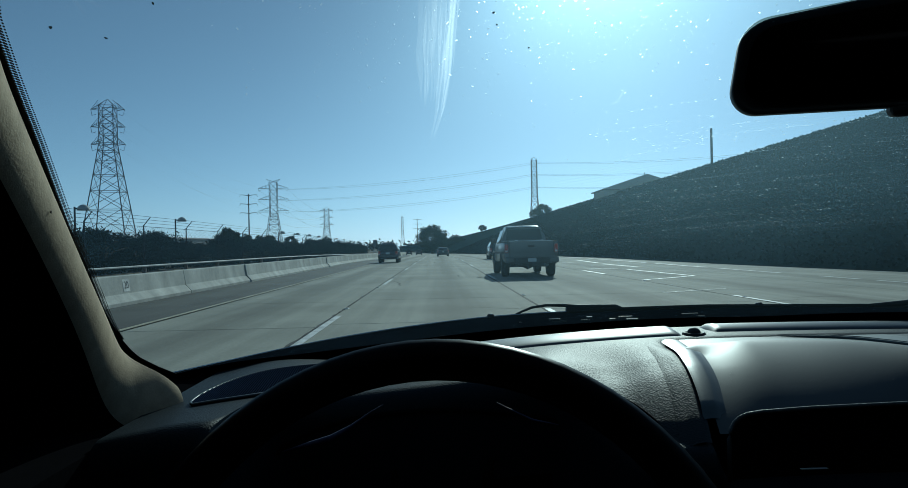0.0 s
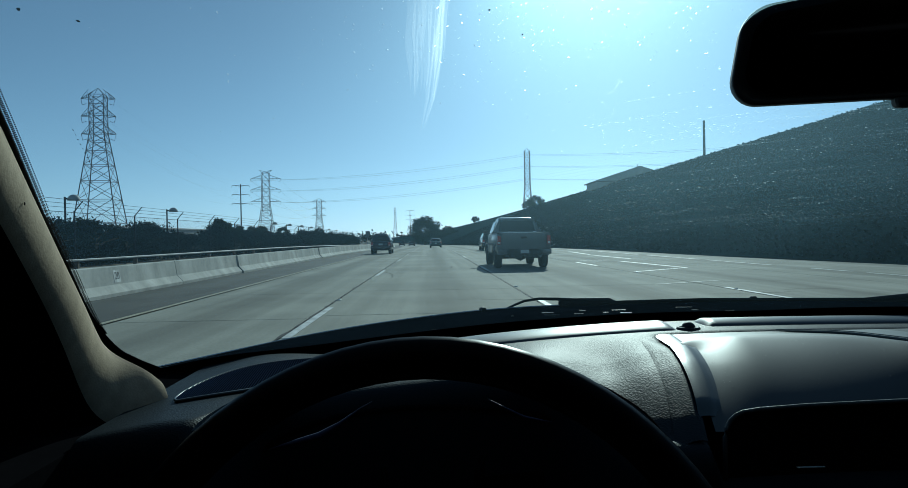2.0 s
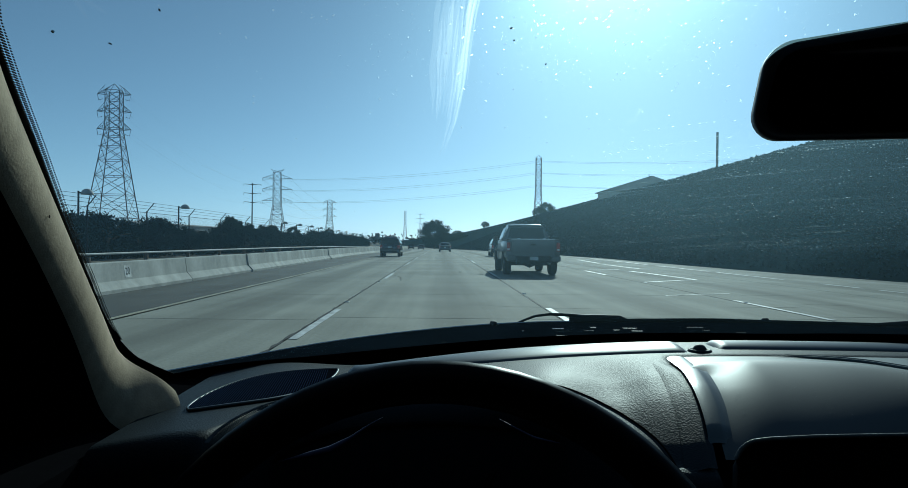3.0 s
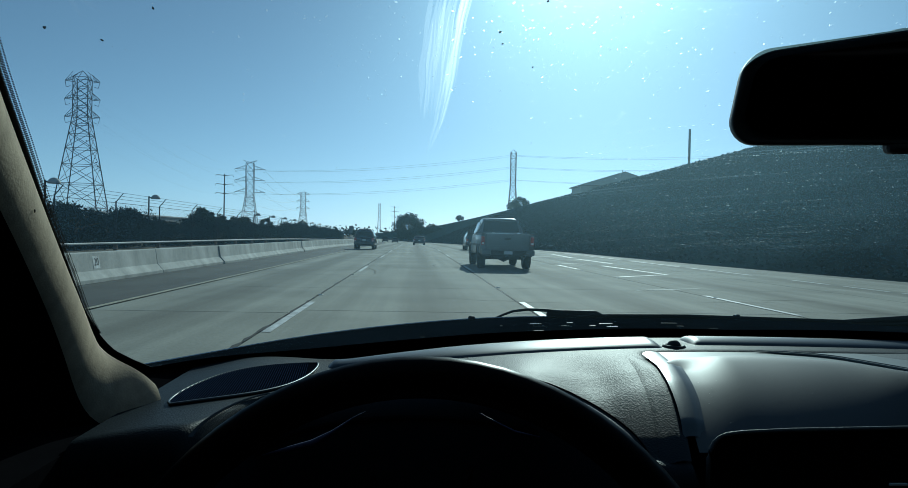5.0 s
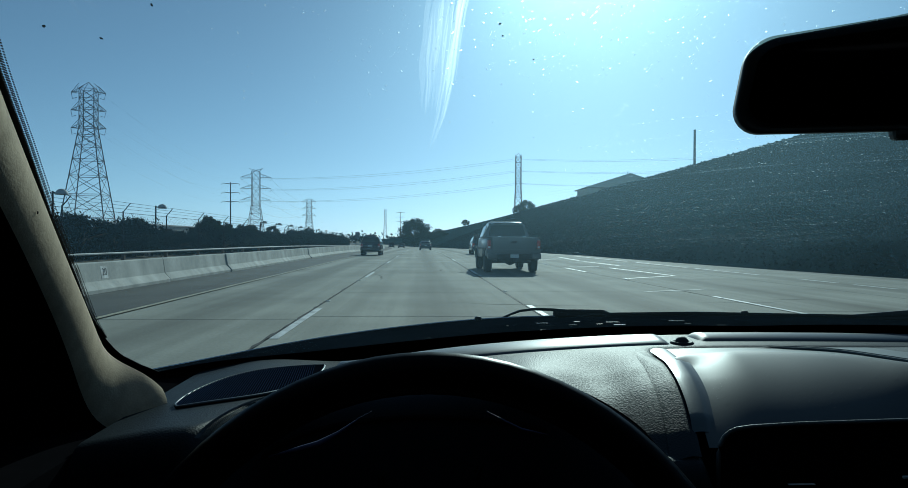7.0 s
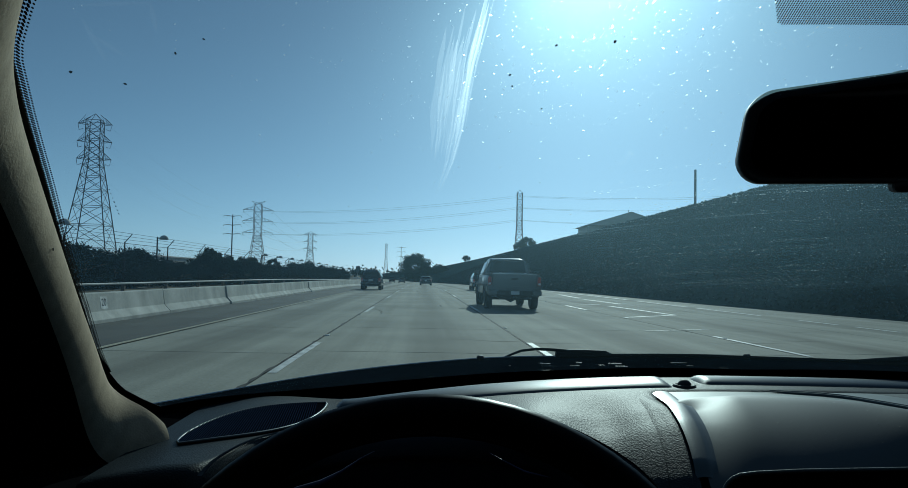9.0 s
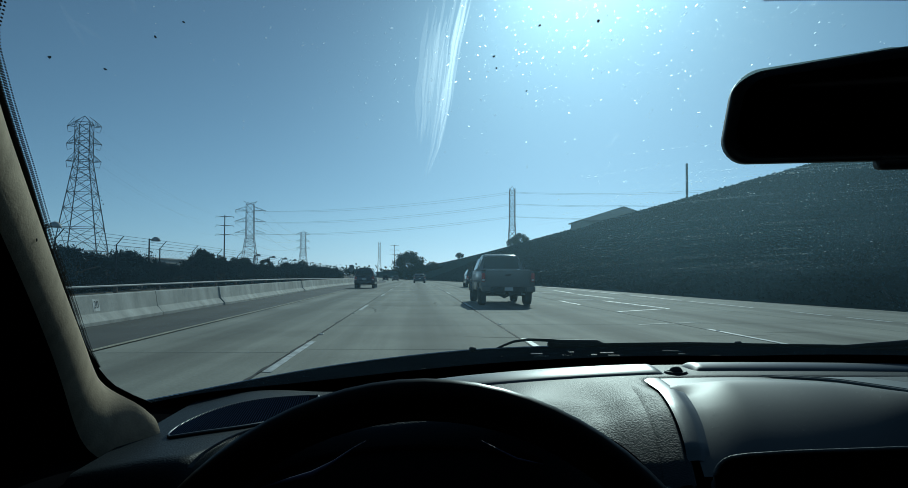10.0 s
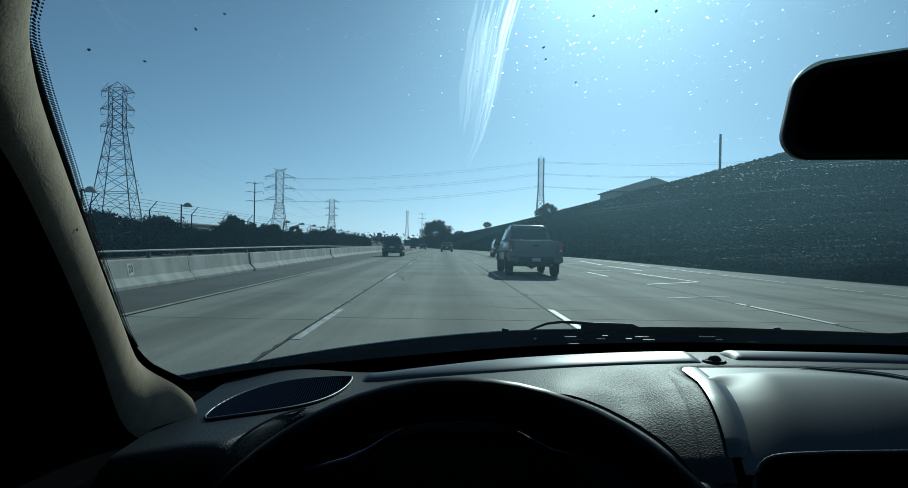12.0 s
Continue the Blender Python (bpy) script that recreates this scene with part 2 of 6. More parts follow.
REDLAMP = red_glow("signal_red", (1.0, 0.06, 0.08), 6.0)
PLATE = surface("plate_white", (0.6, 0.6, 0.6), 0.5, scale=3, vary=0.05, fine=20, bump=0)
DASH = leather("dash_vinyl", (0.007, 0.0132, 0.0185), 0.54, 0.12)
DASH_SMOOTH = surface("dash_smooth", (0.0075, 0.0100, 0.0125), 0.53, scale=10, vary=0.3, fine=700, bump=0.12, dist=0.0004, spec=0.62)
# base lightened for the sheen of strip and lip; also stitches and grille rim
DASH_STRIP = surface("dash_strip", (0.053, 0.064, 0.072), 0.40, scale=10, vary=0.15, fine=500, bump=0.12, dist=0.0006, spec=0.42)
# pale base carries the sheen on the pad's ledge and seams
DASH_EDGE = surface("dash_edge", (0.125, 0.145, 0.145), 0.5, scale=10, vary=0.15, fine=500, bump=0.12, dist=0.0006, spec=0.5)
DASH_SIDE = leather("dash_side_vinyl", (0.045, 0.055, 0.058), 0.55, 0.4)
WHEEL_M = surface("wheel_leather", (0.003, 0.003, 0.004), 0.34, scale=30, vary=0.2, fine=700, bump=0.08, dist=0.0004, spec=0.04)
PILLAR = surface("pillar_fabric", (0.43, 0.335, 0.235), 0.9, scale=9, vary=0.16, fine=420, bump=0.35, dist=0.001, spec=0.2)
weathering(PILLAR, (60, 60, 60), 0.86, 1.05)
HEADLINER = surface("headliner", (0.36, 0.32, 0.22), 0.95, scale=12, vary=0.1, fine=400, bump=0.3, dist=0.001, spec=0.1)
# near-black holds the cabin's shade: panels, pillar rear, bay, cluster; also a seam
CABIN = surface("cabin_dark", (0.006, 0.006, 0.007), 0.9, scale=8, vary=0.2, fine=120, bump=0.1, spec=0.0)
FRIT = surface("frit_black", (0.006, 0.006, 0.007), 0.5, scale=8, vary=0.1, fine=100, bump=0, spec=0.2)
COWL = surface("cowl_plastic", (0.005, 0.011, 0.022), 0.8, scale=6, vary=0.3, fine=90, bump=0.3, spec=0.0)
GLASS = film_glass("windshield_film", 0.024, ((0.006, 0.95, 1.07, (0.6, 0.88, 1.0)), (0.014, 1.0, 0.85, (0.54, 0.88, 1.0)), (0.015, 1.0, 0.72, (0.42, 0.84, 1.0))))
# grey base puts the dark reflection into the mirror's colour
MIRROR = surface("mirror_silver", (0.22, 0.24, 0.24), 0.03, 1.0, scale=6, vary=0.02, fine=100, bump=0)
GRILLE = surface("grille_dark", (0.004, 0.005, 0.008), 0.95, scale=8, vary=0.2, fine=120, bump=0.1, spec=0.0)
SLAT = surface("grille_slat", (0.010, 0.017, 0.036), 0.7, scale=8, vary=0.2, fine=120, bump=0.1, spec=0.0)
DUST = surface("settled_dust", (0.7, 0.7, 0.66), 0.9, scale=90, vary=0.3, fine=500, bump=0, spec=0.1)
SPECK = speck_material("dust_speck", (0.85, 0.95, 1.0), 0.56)
SMEAR = speck_material("wiped_smear", (0.95, 0.97, 1.0), 0.928)
SMEAR_MID = speck_material("smear_strand", (0.95, 0.97, 1.0), 0.938)
SMEAR_THIN = speck_material("smear_veil", (0.95, 0.97, 1.0), 0.952)
STREAK = speck_material("wiper_streak", (0.7, 0.9, 1.0), 0.93)
BUG = surface("insect_mark", (0.03, 0.03, 0.025), 0.9, scale=60, vary=0.3, fine=500, bump=0)


# mesh helpers
def part(name, bm, material, parent=None, label="", smooth=False):
    me = bpy.data.meshes.new(name)
    bmesh.ops.recalc_face_normals(bm, faces=bm.faces)
    if smooth:
        for f in bm.faces:
            f.smooth = True
    bm.to_mesh(me)
    bm.free()
    me.materials.append(material)
    ob = new(name, me)
    if parent:
        ob.parent = parent
    return tagged(ob, label)


def thing(name, label, category, group="", at=(0, 0, 0), kind=""):
    e = new(name)
    e.empty_display_size = 0.1
    e.location = at
    return tagged(e, label, category, group, kind)


def box(bm, x0, x1, y0, y1, z0, z1, bevel=0.0, m=None):
    made = bmesh.ops.create_cube(bm, size=1, matrix=Matrix.Translation(((x0 + x1) / 2, (y0 + y1) / 2, (z0 + z1) / 2)) @ Matrix.Diagonal((x1 - x0, y1 - y0, z1 - z0, 1)))
    vs = made["verts"]
    if bevel:
        es = list({e for v in vs for e in v.link_edges})
        vs = list({v for f in bmesh.ops.bevel(bm, geom=es, offset=bevel, segments=2, affect="EDGES", profile=0.5)["faces"] for v in f.verts} | {v for v in vs if v.is_valid})
    if m is not None:
        bmesh.ops.transform(bm, matrix=m, verts=[v for v in vs if v.is_valid])
    return bm


def boxed(*a, **k):
    return box(bmesh.new(), *a, **k)


def tube(bm, pts, r, sides=6, closed=False, cap=True):
    """A round bar along points; r is one radius or one for each point."""
    pts = [Vector(p) for p in pts]
    n = len(pts)
    rs = r if isinstance(r, (list, tuple)) else [r] * n
    rings = []
    for i, p in enumerate(pts):
        a, b = pts[(i - 1) % n] if closed or i else p, pts[(i + 1) % n] if closed or i < n - 1 else p
        d = (b - a).normalized()
        side = d.cross(Vector((0, 0, 1)) if abs(d.z) < 0.95 else Vector((1, 0, 0))).normalized()
        up = side.cross(d)
        rings.append([bm.verts.new(p + rs[i] * (math.cos(q) * side + math.sin(q) * up)) for q in [2 * math.pi * k / sides for k in range(sides)]])
    for i in range(n if closed else n - 1):
        a, b = rings[i], rings[(i + 1) % n]
        for k in range(sides):
            bm.faces.new((a[k], a[(k + 1) % sides], b[(k + 1) % sides], b[k]))
    if cap and not closed and sides > 2:
        bm.faces.new(rings[0])
        bm.faces.new(rings[-1])
    return bm


def grid(bm, fn, us, vs):
    """A sheet of quads: fn(u, v) gives its points."""
    rows = [[bm.verts.new(fn(u, v)) for v in vs] for u in us]
    for i in range(len(us) - 1):
        for j in range(len(vs) - 1):
            bm.faces.new((rows[i][j], rows[i + 1][j], rows[i + 1][j + 1], rows[i][j + 1]))
    return rows


def span(a, b, n):
    return [a + (b - a) * i / (n - 1) for i in range(n)]


def solid(bm, d):
    """Gives a sheet a thickness d against its normals."""
    bmesh.ops.recalc_face_normals(bm, faces=bm.faces)
    bmesh.ops.solidify(bm, geom=bm.faces[:], thickness=d)
    return bm


def smooth_step(a, b, x):
    t = min(1, max(0, (x - a) / (b - a)))
    return t * t * (3 - 2 * t)


def lathe(bm, profile, sides=20, m=None):
    """Turns (radius, height) pairs round z."""
    rings = [[bm.verts.new((r * math.cos(2 * math.pi * k / sides), r * math.sin(2 * math.pi * k / sides), z)) for k in range(sides)] for r, z in profile]
    for a, b in zip(rings, rings[1:]):
        for k in range(sides):
            bm.faces.new((a[k], a[(k + 1) % sides], b[(k + 1) % sides], b[k]))
    bm.faces.new(rings[0])
    bm.faces.new(rings[-1])
    if m is not None:
        bmesh.ops.transform(bm, matrix=m, verts=[v for ring in rings for v in ring])
    return bm


def knots(pairs, t):
    """Straight lines through (t, value...) knots."""
    for a, b in zip(pairs, pairs[1:]):
        if t <= b[0] or b is pairs[-1]:
            s = (t - a[0]) / (b[0] - a[0])
            return tuple(p + (q - p) * s for p, q in zip(a[1:], b[1:]))


BEND, GRADE = 2.0e-4, 0.0075


def bend(y):
    """How far the road has swung sideways at a distance ahead."""
    return -BEND * max(0.0, min(y, 420) - 60) ** 2 - max(0.0, y - 420) * 2 * BEND * 360


def dip(y):
    """How far the road has sunk below its level here: it runs slightly downhill ahead."""
    d = max(0.0, min(y, 330) - 40)
    return -GRADE * (d * d / 60 if d < 30 else d - 15)


def along(x, y, z=0.0):
    """A pose on the road's surface, turned along it."""
    fall = dip(y + 0.5) - dip(y - 0.5)
    swing = bend(y + 0.5) - bend(y - 0.5)
    return pose(x + bend(y), y, z + dip(y), math.degrees(math.atan(fall)), 0, -math.degrees(math.atan(swing)))


def taper(y):
    """How far the foot of the slope stands off from its usual line: the outer shoulder narrows ahead."""
    return knots(((-60, 2.0), (21, 1.75), (32, 0.35), (51, -0.9), (64, -1.7), (110, -2.6), (1000, -2.6)), max(-60, y))[0]


# ---- outside: ground, road, embankment ----
ROAD_R, FOOT_X, CREST_X, CREST_Z = 12.6, 13.4, 38.0, 11.85
LINES = (-1.70, 1.78, 5.82, 9.5)


def sheet(name, fn, us, vs, material, label, category, smooth=False, thick=0.0):
    bm = bmesh.new()
    grid(bm, fn, us, vs)
    if thick:
        solid(bm, thick)
    ob = part(name, bm, material, smooth=smooth)
    return tagged(ob, label, category, kind="structure")


far_steps = [-60, -20, 0, 20, 40] + span(44, 76, 9) + span(85, 325, 17) + [345, 380, 420, 520, 700, 1000]
sheet("ground", lambda u, v: (u, v, -0.30 - 0.0000004 * (u * u + v * v) + (dip(v) if abs(u) < 50 else 0.0)), [-4500, -1500, -500, -200, -75, -45, -20, 20, 45, 75, 200, 500, 1500, 4500],
      [-600, -100, 0, 40, 55, 70, 100, 200, 300, 330, 600, 1200, 2500, 4700], SOIL, "dry bare ground reaching to the horizon", "ground")
road = sheet("road", lambda u, v: (u + bend(v), v, -0.012 + dip(v)), [-4.42, 0, 5, ROAD_R], far_steps, JOINT, "pale concrete freeway with dark joints and worn lanes", "road")
sheet("pavement", lambda u, v: (u + bend(v), v, -0.004 + dip(v)), [-6.9, -4.42], far_steps, ASPHALT, "dark asphalt inner shoulder beside the barrier", "shoulder")
sheet("verge", lambda u, v: (u + bend(v) + (taper(v) if u > ROAD_R else 0.0), v, -0.02 - (0.02 if u > ROAD_R else 0) + dip(v)), [ROAD_R, FOOT_X + 1.0], span(-60, 130, 39) + far_steps[18:], CONCRETE, "pale concrete outer shoulder below the planted slope", "shoulder")
sheet("median_strip", lambda u, v: (u + bend(v), v, -0.05 + dip(v)), [-24, -6.9], far_steps, SOIL, "dusty strip of soil behind the barrier", "ground")

# concrete slabs, lane by lane
edges = (-4.40, -1.70, 1.78, 5.82, 9.5, ROAD_R)
SLAB = 4.57


def slab_mesh(x0, x1, y0, y1):
    bm = bmesh.new()
    g, h, b = 0.010, 0.022, 0.006
    c = [(x0 + h, y0 + g), (x1 - h, y0 + g), (x1 - h, y1 - g), (x0 + h, y1 - g)]
    low = [bm.verts.new((x + bend(y), y, -0.011 + dip(y))) for x, y in c]
    mid = [bm.verts.new((x + bend(y), y, -b * 0.5 + dip(y))) for x, y in c]
    top = [bm.verts.new((x + bend(y) + (b if i in (0, 3) else -b), y + (b if i < 2 else -b), dip(y))) for i, (x, y) in enumerate(c)]
    for a, d in ((low, mid), (mid, top)):
        for k in range(4):
            bm.faces.new((a[k], a[(k + 1) % 4], d[(k + 1) % 4], d[k]))
    bm.faces.new(top)
    return bm


for lane in range(5):
    for k in range(24):
        y0 = 0.6 + k * SLAB + 0.35 * lane
        part("slab", slab_mesh(edges[lane], edges[lane + 1], y0, y0 + SLAB), CONCRETE, road)
rest = bmesh.new()
for lane in range(5):
    y0 = 0.6 + 24 * SLAB + 0.35 * lane
    while y0 < 620:
        step = SLAB * (1 if y0 < 200 else 4)
        c = slab_mesh(edges[lane], edges[lane + 1], y0, y0 + step)
        me = bpy.data.meshes.new("t")
        c.to_mesh(me)
        c.free()
        rest.from_mesh(me)
        bpy.data.meshes.remove(me)
        y0 += step
    box(rest, edges[lane] + 0.007, edges[lane + 1] - 0.007, -58, 0.6 + 0.35 * lane - 0.007, -0.011, 0)
tagged(part("slabs_far", rest, CONCRETE, road), kind="stuff")


# painted marks: strips that follow the bend
def strip(name, x, w, y0, y1, material, label, z=0.005):
    bm = bmesh.new()
    n = max(2, int((y1 - y0) / 3) + 1)
    grid(bm, lambda u, v: (x + u + bend(v), v, z + dip(v)), [-w / 2, w / 2], span(y0, y1, n))
    return tagged(part(name, bm, material), label, "road marking", kind="structure")


strip("edge_line_yellow", -4.47, 0.10, -40, 500, PAINT_Y, "faded yellow line along the inner shoulder")
for y0, y1 in ((-40, 8.5), (10.2, 15.4), (15.9, 17.6), (18.3, 20.3), (22.6, 28.2), (28.9, 36), (37.5, 52), (54, 300)):
    strip("edge_line_white", 11.2, 0.12, y0, y1, PAINT_W, "worn broken white line along the outer edge of the road")
marks = thing("lane_dash", "worn white dash painted on the lane joint", "lane marking", "lane dashes")
part("dash_paint", boxed(-0.05, 0.05, 0, 3.5, 0.003, 0.0065), PAINT_W, marks)
marks.location = (LINES[0] + 0.085, 7.8, 0)
for x, y0, gap in ((LINES[0] + 0.085, 7.8, 12.75), (LINES[1] + 0.06, 8.3, 14.4), (LINES[2] + 0.05, 10.3, 14.4)):
    for k in range(14):
        y = y0 + gap * k
        if y > 7.9:
            copy_thing(marks, along(x, y))
dot = thing("road_stud", "small raised white reflector stud on the lane joint", "road stud", "road studs", (LINES[0], 6.2, 0))
part("stud_body", lathe(bmesh.new(), [(0.05, 0.0), (0.048, 0.008), (0.03, 0.018)], 8), PAINT_W, dot)
for x, y0 in ((LINES[0] + 0.05, 6.2), (LINES[1] + 0.05, 8.7), (LINES[2] + 0.05, 6.9)):
    for k in range(8):
        for d in (0, 6.4):
            y = y0 + 12.9 * k + d
            if y > 6.3:
                copy_thing(dot, along(x, y, 0.001))
# thin zigzag marks beside the outer lane
for x0, y0, x1, y1, w in ((7.72, 28.4, 8.10, 22.0, 0.11), (8.12, 22.0, 5.9, 20.1, 0.10), (6.6, 15.8, 4.85, 14.95, 0.05), (7.7, 29.9, 6.4, 30.0, 0.14), (8.7, 37, 8.9, 31, 0.12), (9.3, 47, 8.9, 39, 0.14), (8.0, 41, 6.5, 40.6, 0.16)):
    length = math.hypot(x1 - x0, y1 - y0)
    ob = part("cross_mark", boxed(-length / 2, length / 2, -w / 2, w / 2, 0.003, 0.0065), PAINT_W)
    ob.matrix_basis = pose((x0 + x1) / 2, (y0 + y1) / 2, 0, 0, 0, math.degrees(math.atan2(y1 - y0, x1 - x0)))
    tagged(ob, "thin white zigzag line on the outer concrete lane", "road marking", kind="structure")


# cracks and tar seams in the concrete
rng = np.random.default_rng(21)
for k in range(18):
    x, y = rng.uniform(-4.2, 9.0), 7 + 50 * rng.uniform() ** 1.6
    across = rng.uniform() < 0.85
    n = int(rng.uniform(8, 18))
    bm = bmesh.new()
    pts, w = [], rng.uniform(0.008, 0.022)
    for j in range(n):
        pts.append((x, y))
        x += rng.uniform(0.10, 0.26) if across else rng.normal() * 0.05
        y += rng.normal() * 0.06 if across else rng.uniform(0.15, 0.4)
    ws = [w * (0.3 + math.sin(math.pi * (j + 0.5) / n)) for j in range(n)]
    side = (0, 1) if across else (1, 0)
    rows = [[bm.verts.new((px + bend(py) + s * q * side[0], py + s * q * side[1], 0.0035 + dip(py))) for s in (-1, 1)] for (px, py), q in zip(pts, ws)]
    for a, b in zip(rows, rows[1:]):
        bm.faces.new((a[0], a[1], b[1], b[0]))
    tagged(part("road_crack", bm, JOINT, road, "dark sealed crack"))


# uneven tar seal in the joints between lanes
for x0 in LINES[:3]:
    bm = bmesh.new()
    ys = [4 + 0.22 * k for k in range(330)]
    rows = []
    for y in ys:
        c, w = x0 + bend(y) + rng.normal() * 0.006, max(0.004, 0.014 + rng.normal() * 0.008)
        rows.append([bm.verts.new((c - w, y, 0.0032 + dip(y))), bm.verts.new((c + w, y, 0.0032 + dip(y)))])
    for a, b in zip(rows, rows[1:]):
        bm.faces.new((a[0], a[1], b[1], b[0]))
    part("joint_seal", bm, JOINT, road, "uneven dark tar seal")


# embankment
def rise(x):
    """The height of the embankment's face and top."""
    if x < FOOT_X:
        return -0.05
    if x < CREST_X:
        s = (x - FOOT_X) / (CREST_X - FOOT_X)
        return -0.05 + (CREST_Z + 0.05) * (s ** 1.04)
    return CREST_Z + 0.01 * (x - CREST_X)


def slope_point(u, v):
    j = 0.10 if FOOT_X < u < 80 else 0.0
    d = noise.noise(Vector((u * 0.35, v * 0.25, 0.3))) * 2.2 * j + noise.noise(Vector((u * 1.1, v * 0.9, 4.3))) * j
    low = min(1.0, max(0.0, (CREST_X - u) / (CREST_X - FOOT_X)))
    return (u + bend(v) * (0.15 + 0.85 * low) + taper(v) * low, v, rise(u) + dip(v) * low + (d if FOOT_X + 0.5 < u < CREST_X - 1 else 0.0))


bm = bmesh.new()
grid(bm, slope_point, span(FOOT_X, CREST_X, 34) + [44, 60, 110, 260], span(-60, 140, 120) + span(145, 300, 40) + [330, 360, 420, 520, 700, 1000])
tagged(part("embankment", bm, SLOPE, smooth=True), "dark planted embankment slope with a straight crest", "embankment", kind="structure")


def scatter_mesh(name, verts_per, arr, material, parent=None, label="", kind="stuff"):
    """Many small loose faces, given as an array of faces x corners x 3."""
    n = len(arr)
    me = bpy.data.meshes.new(name)
    me.from_pydata(arr.reshape(-1, 3).tolist(), [], np.arange(n * verts_per).reshape(n, verts_per).tolist())
    me.materials.append(material)
    ob = new(name, me)
    if parent:
        ob.parent = parent
    return tagged(ob, label, kind=kind)


def leaf_quads(centres, size, rng, flat=0.0):
    """Randomly turned four-cornered leaves about the given centres."""
    n = len(centres)
    a = rng.normal(size=(n, 3))
    a[:, 2] *= 1 - flat
    a /= np.linalg.norm(a, axis=1)[:, None]
    b = np.cross(a, rng.normal(size=(n, 3)))
    b /= np.linalg.norm(b, axis=1)[:, None]
    s = size * rng.uniform(0.6, 1.4, (n, 1))
    return np.stack([centres - a * s, centres + b * s * 0.55, centres + a * s, centres - b * s * 0.55], 1)


rng = np.random.default_rng(5)
n = 90000
ys = 8 + 240 * rng.uniform(0, 1, n) ** 2.1
xs = rng.uniform(FOOT_X + 0.2, CREST_X - 0.25, n)
keep = np.array([noise.noise(Vector((x * 0.22, y * 0.16, 9.0))) > -0.75 for x, y in zip(xs, ys)])
xs, ys = xs[keep], ys[keep]
zs = np.array([slope_point(x, y)[2] for x, y in zip(xs, ys)]) + rng.uniform(0.0, 0.14, len(xs))
cs = np.stack([np.array([slope_point(x, y)[0] for x, y in zip(xs, ys)]), ys, zs], 1)
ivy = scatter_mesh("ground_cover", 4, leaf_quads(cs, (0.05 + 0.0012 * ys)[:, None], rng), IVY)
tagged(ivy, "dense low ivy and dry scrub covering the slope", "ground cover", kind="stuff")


# ---- outside: barrier, rail, fence, lamps ----
def barrier_mesh(length):
    prof = [(0.0, 0.0), (0.0, 0.07), (-0.15, 0.23), (-0.205, 0.595), (-0.22, 0.61), (-0.38, 0.61), (-0.395, 0.595), (-0.46, 0.26), (-0.62, 0.07), (-0.62, 0.0)]
    bm = bmesh.new()
    ends = [[bm.verts.new((x, y, z)) for x, z in prof] for y in (0.022, length - 0.022)]
    k = len(prof)
    for i in range(k):
        bm.faces.new((ends[0][i], ends[0][(i + 1) % k], ends[1][(i + 1) % k], ends[1][i]))
    bm.faces.new(ends[0])
    bm.faces.new(ends[1])
    return bm


SEG = 5.8
rail_x = -6.45
barrier = tagged(part("concrete_barrier", barrier_mesh(SEG), BARRIER), "pale precast concrete barrier segment standing along the shoulder", "barrier", "concrete barrier segments")
barrier.location = (rail_x, -10.57, 0)
for k in range(1, 31):
    y = -10.57 + SEG * k
    ob = copy_thing(barrier, along(rail_x + 0.012 * math.sin(k * 2.3), y) @ pose(0, 0, 0, 0, 0, 0.25 * math.sin(k * 1.7)))
    if k == 4:
        marked = ob
# stencilled number on one segment
lettering = bpy.data.curves.new("stencil", "FONT")
lettering.body, lettering.size, lettering.align_x, lettering.align_y = "20", 0.22, "CENTER", "CENTER"
lettering.materials.append(JOINT)
patch = part("number_patch", boxed(-0.15, 0.15, -0.13, 0.13, -0.003, 0.003), PAINT_W, marked, "pale painted patch")
patch.matrix_basis = pose(-0.175, 2.36, 0.40, 81, 0, 90)
digits = new("stencil", lettering)
digits.parent = patch
digits.matrix_basis = Matrix.Translation((0, 0, 0.006))
tagged(digits, "dark stencilled number")
bm = bmesh.new()
prof = [(0.0, 0.0), (0.0, 0.07), (-0.15, 0.23), (-0.205, 0.595), (-0.22, 0.61), (-0.38, 0.61), (-0.395, 0.595), (-0.46, 0.26), (-0.62, 0.0)]
grid(bm, lambda u, v: (rail_x + prof[u][0] + bend(v), v, prof[u][1] + dip(v)), range(len(prof)), span(168, 420, 30) + [520, 700])
tagged(part("barrier_far", bm, BARRIER), "long pale concrete barrier running into the distance", "barrier", kind="structure")

# guard rail behind the barrier
bm = bmesh.new()
wave = [(0.0, 0.570), (0.02, 0.588), (0.0, 0.60), (0.02, 0.612), (0.0, 0.630)]
grid(bm, lambda u, v: (-10.6 + wave[u][0] + bend(v), v, wave[u][1] + dip(v)), range(5), span(-10, 250, 66))
solid(bm, 0.006)
grail = thing("guard_rail", "weathered steel guard rail on posts behind the barrier", "guard rail")
part("rail_beam", bm, STEEL, grail)
for k in range(60):
    y = -8 + 4.2 * k
    part("rail_post", boxed(-10.75 + bend(y), -10.62 + bend(y), y, y + 0.1, -0.05 + dip(y), 0.60 + dip(y)), WOODPOLE, grail)

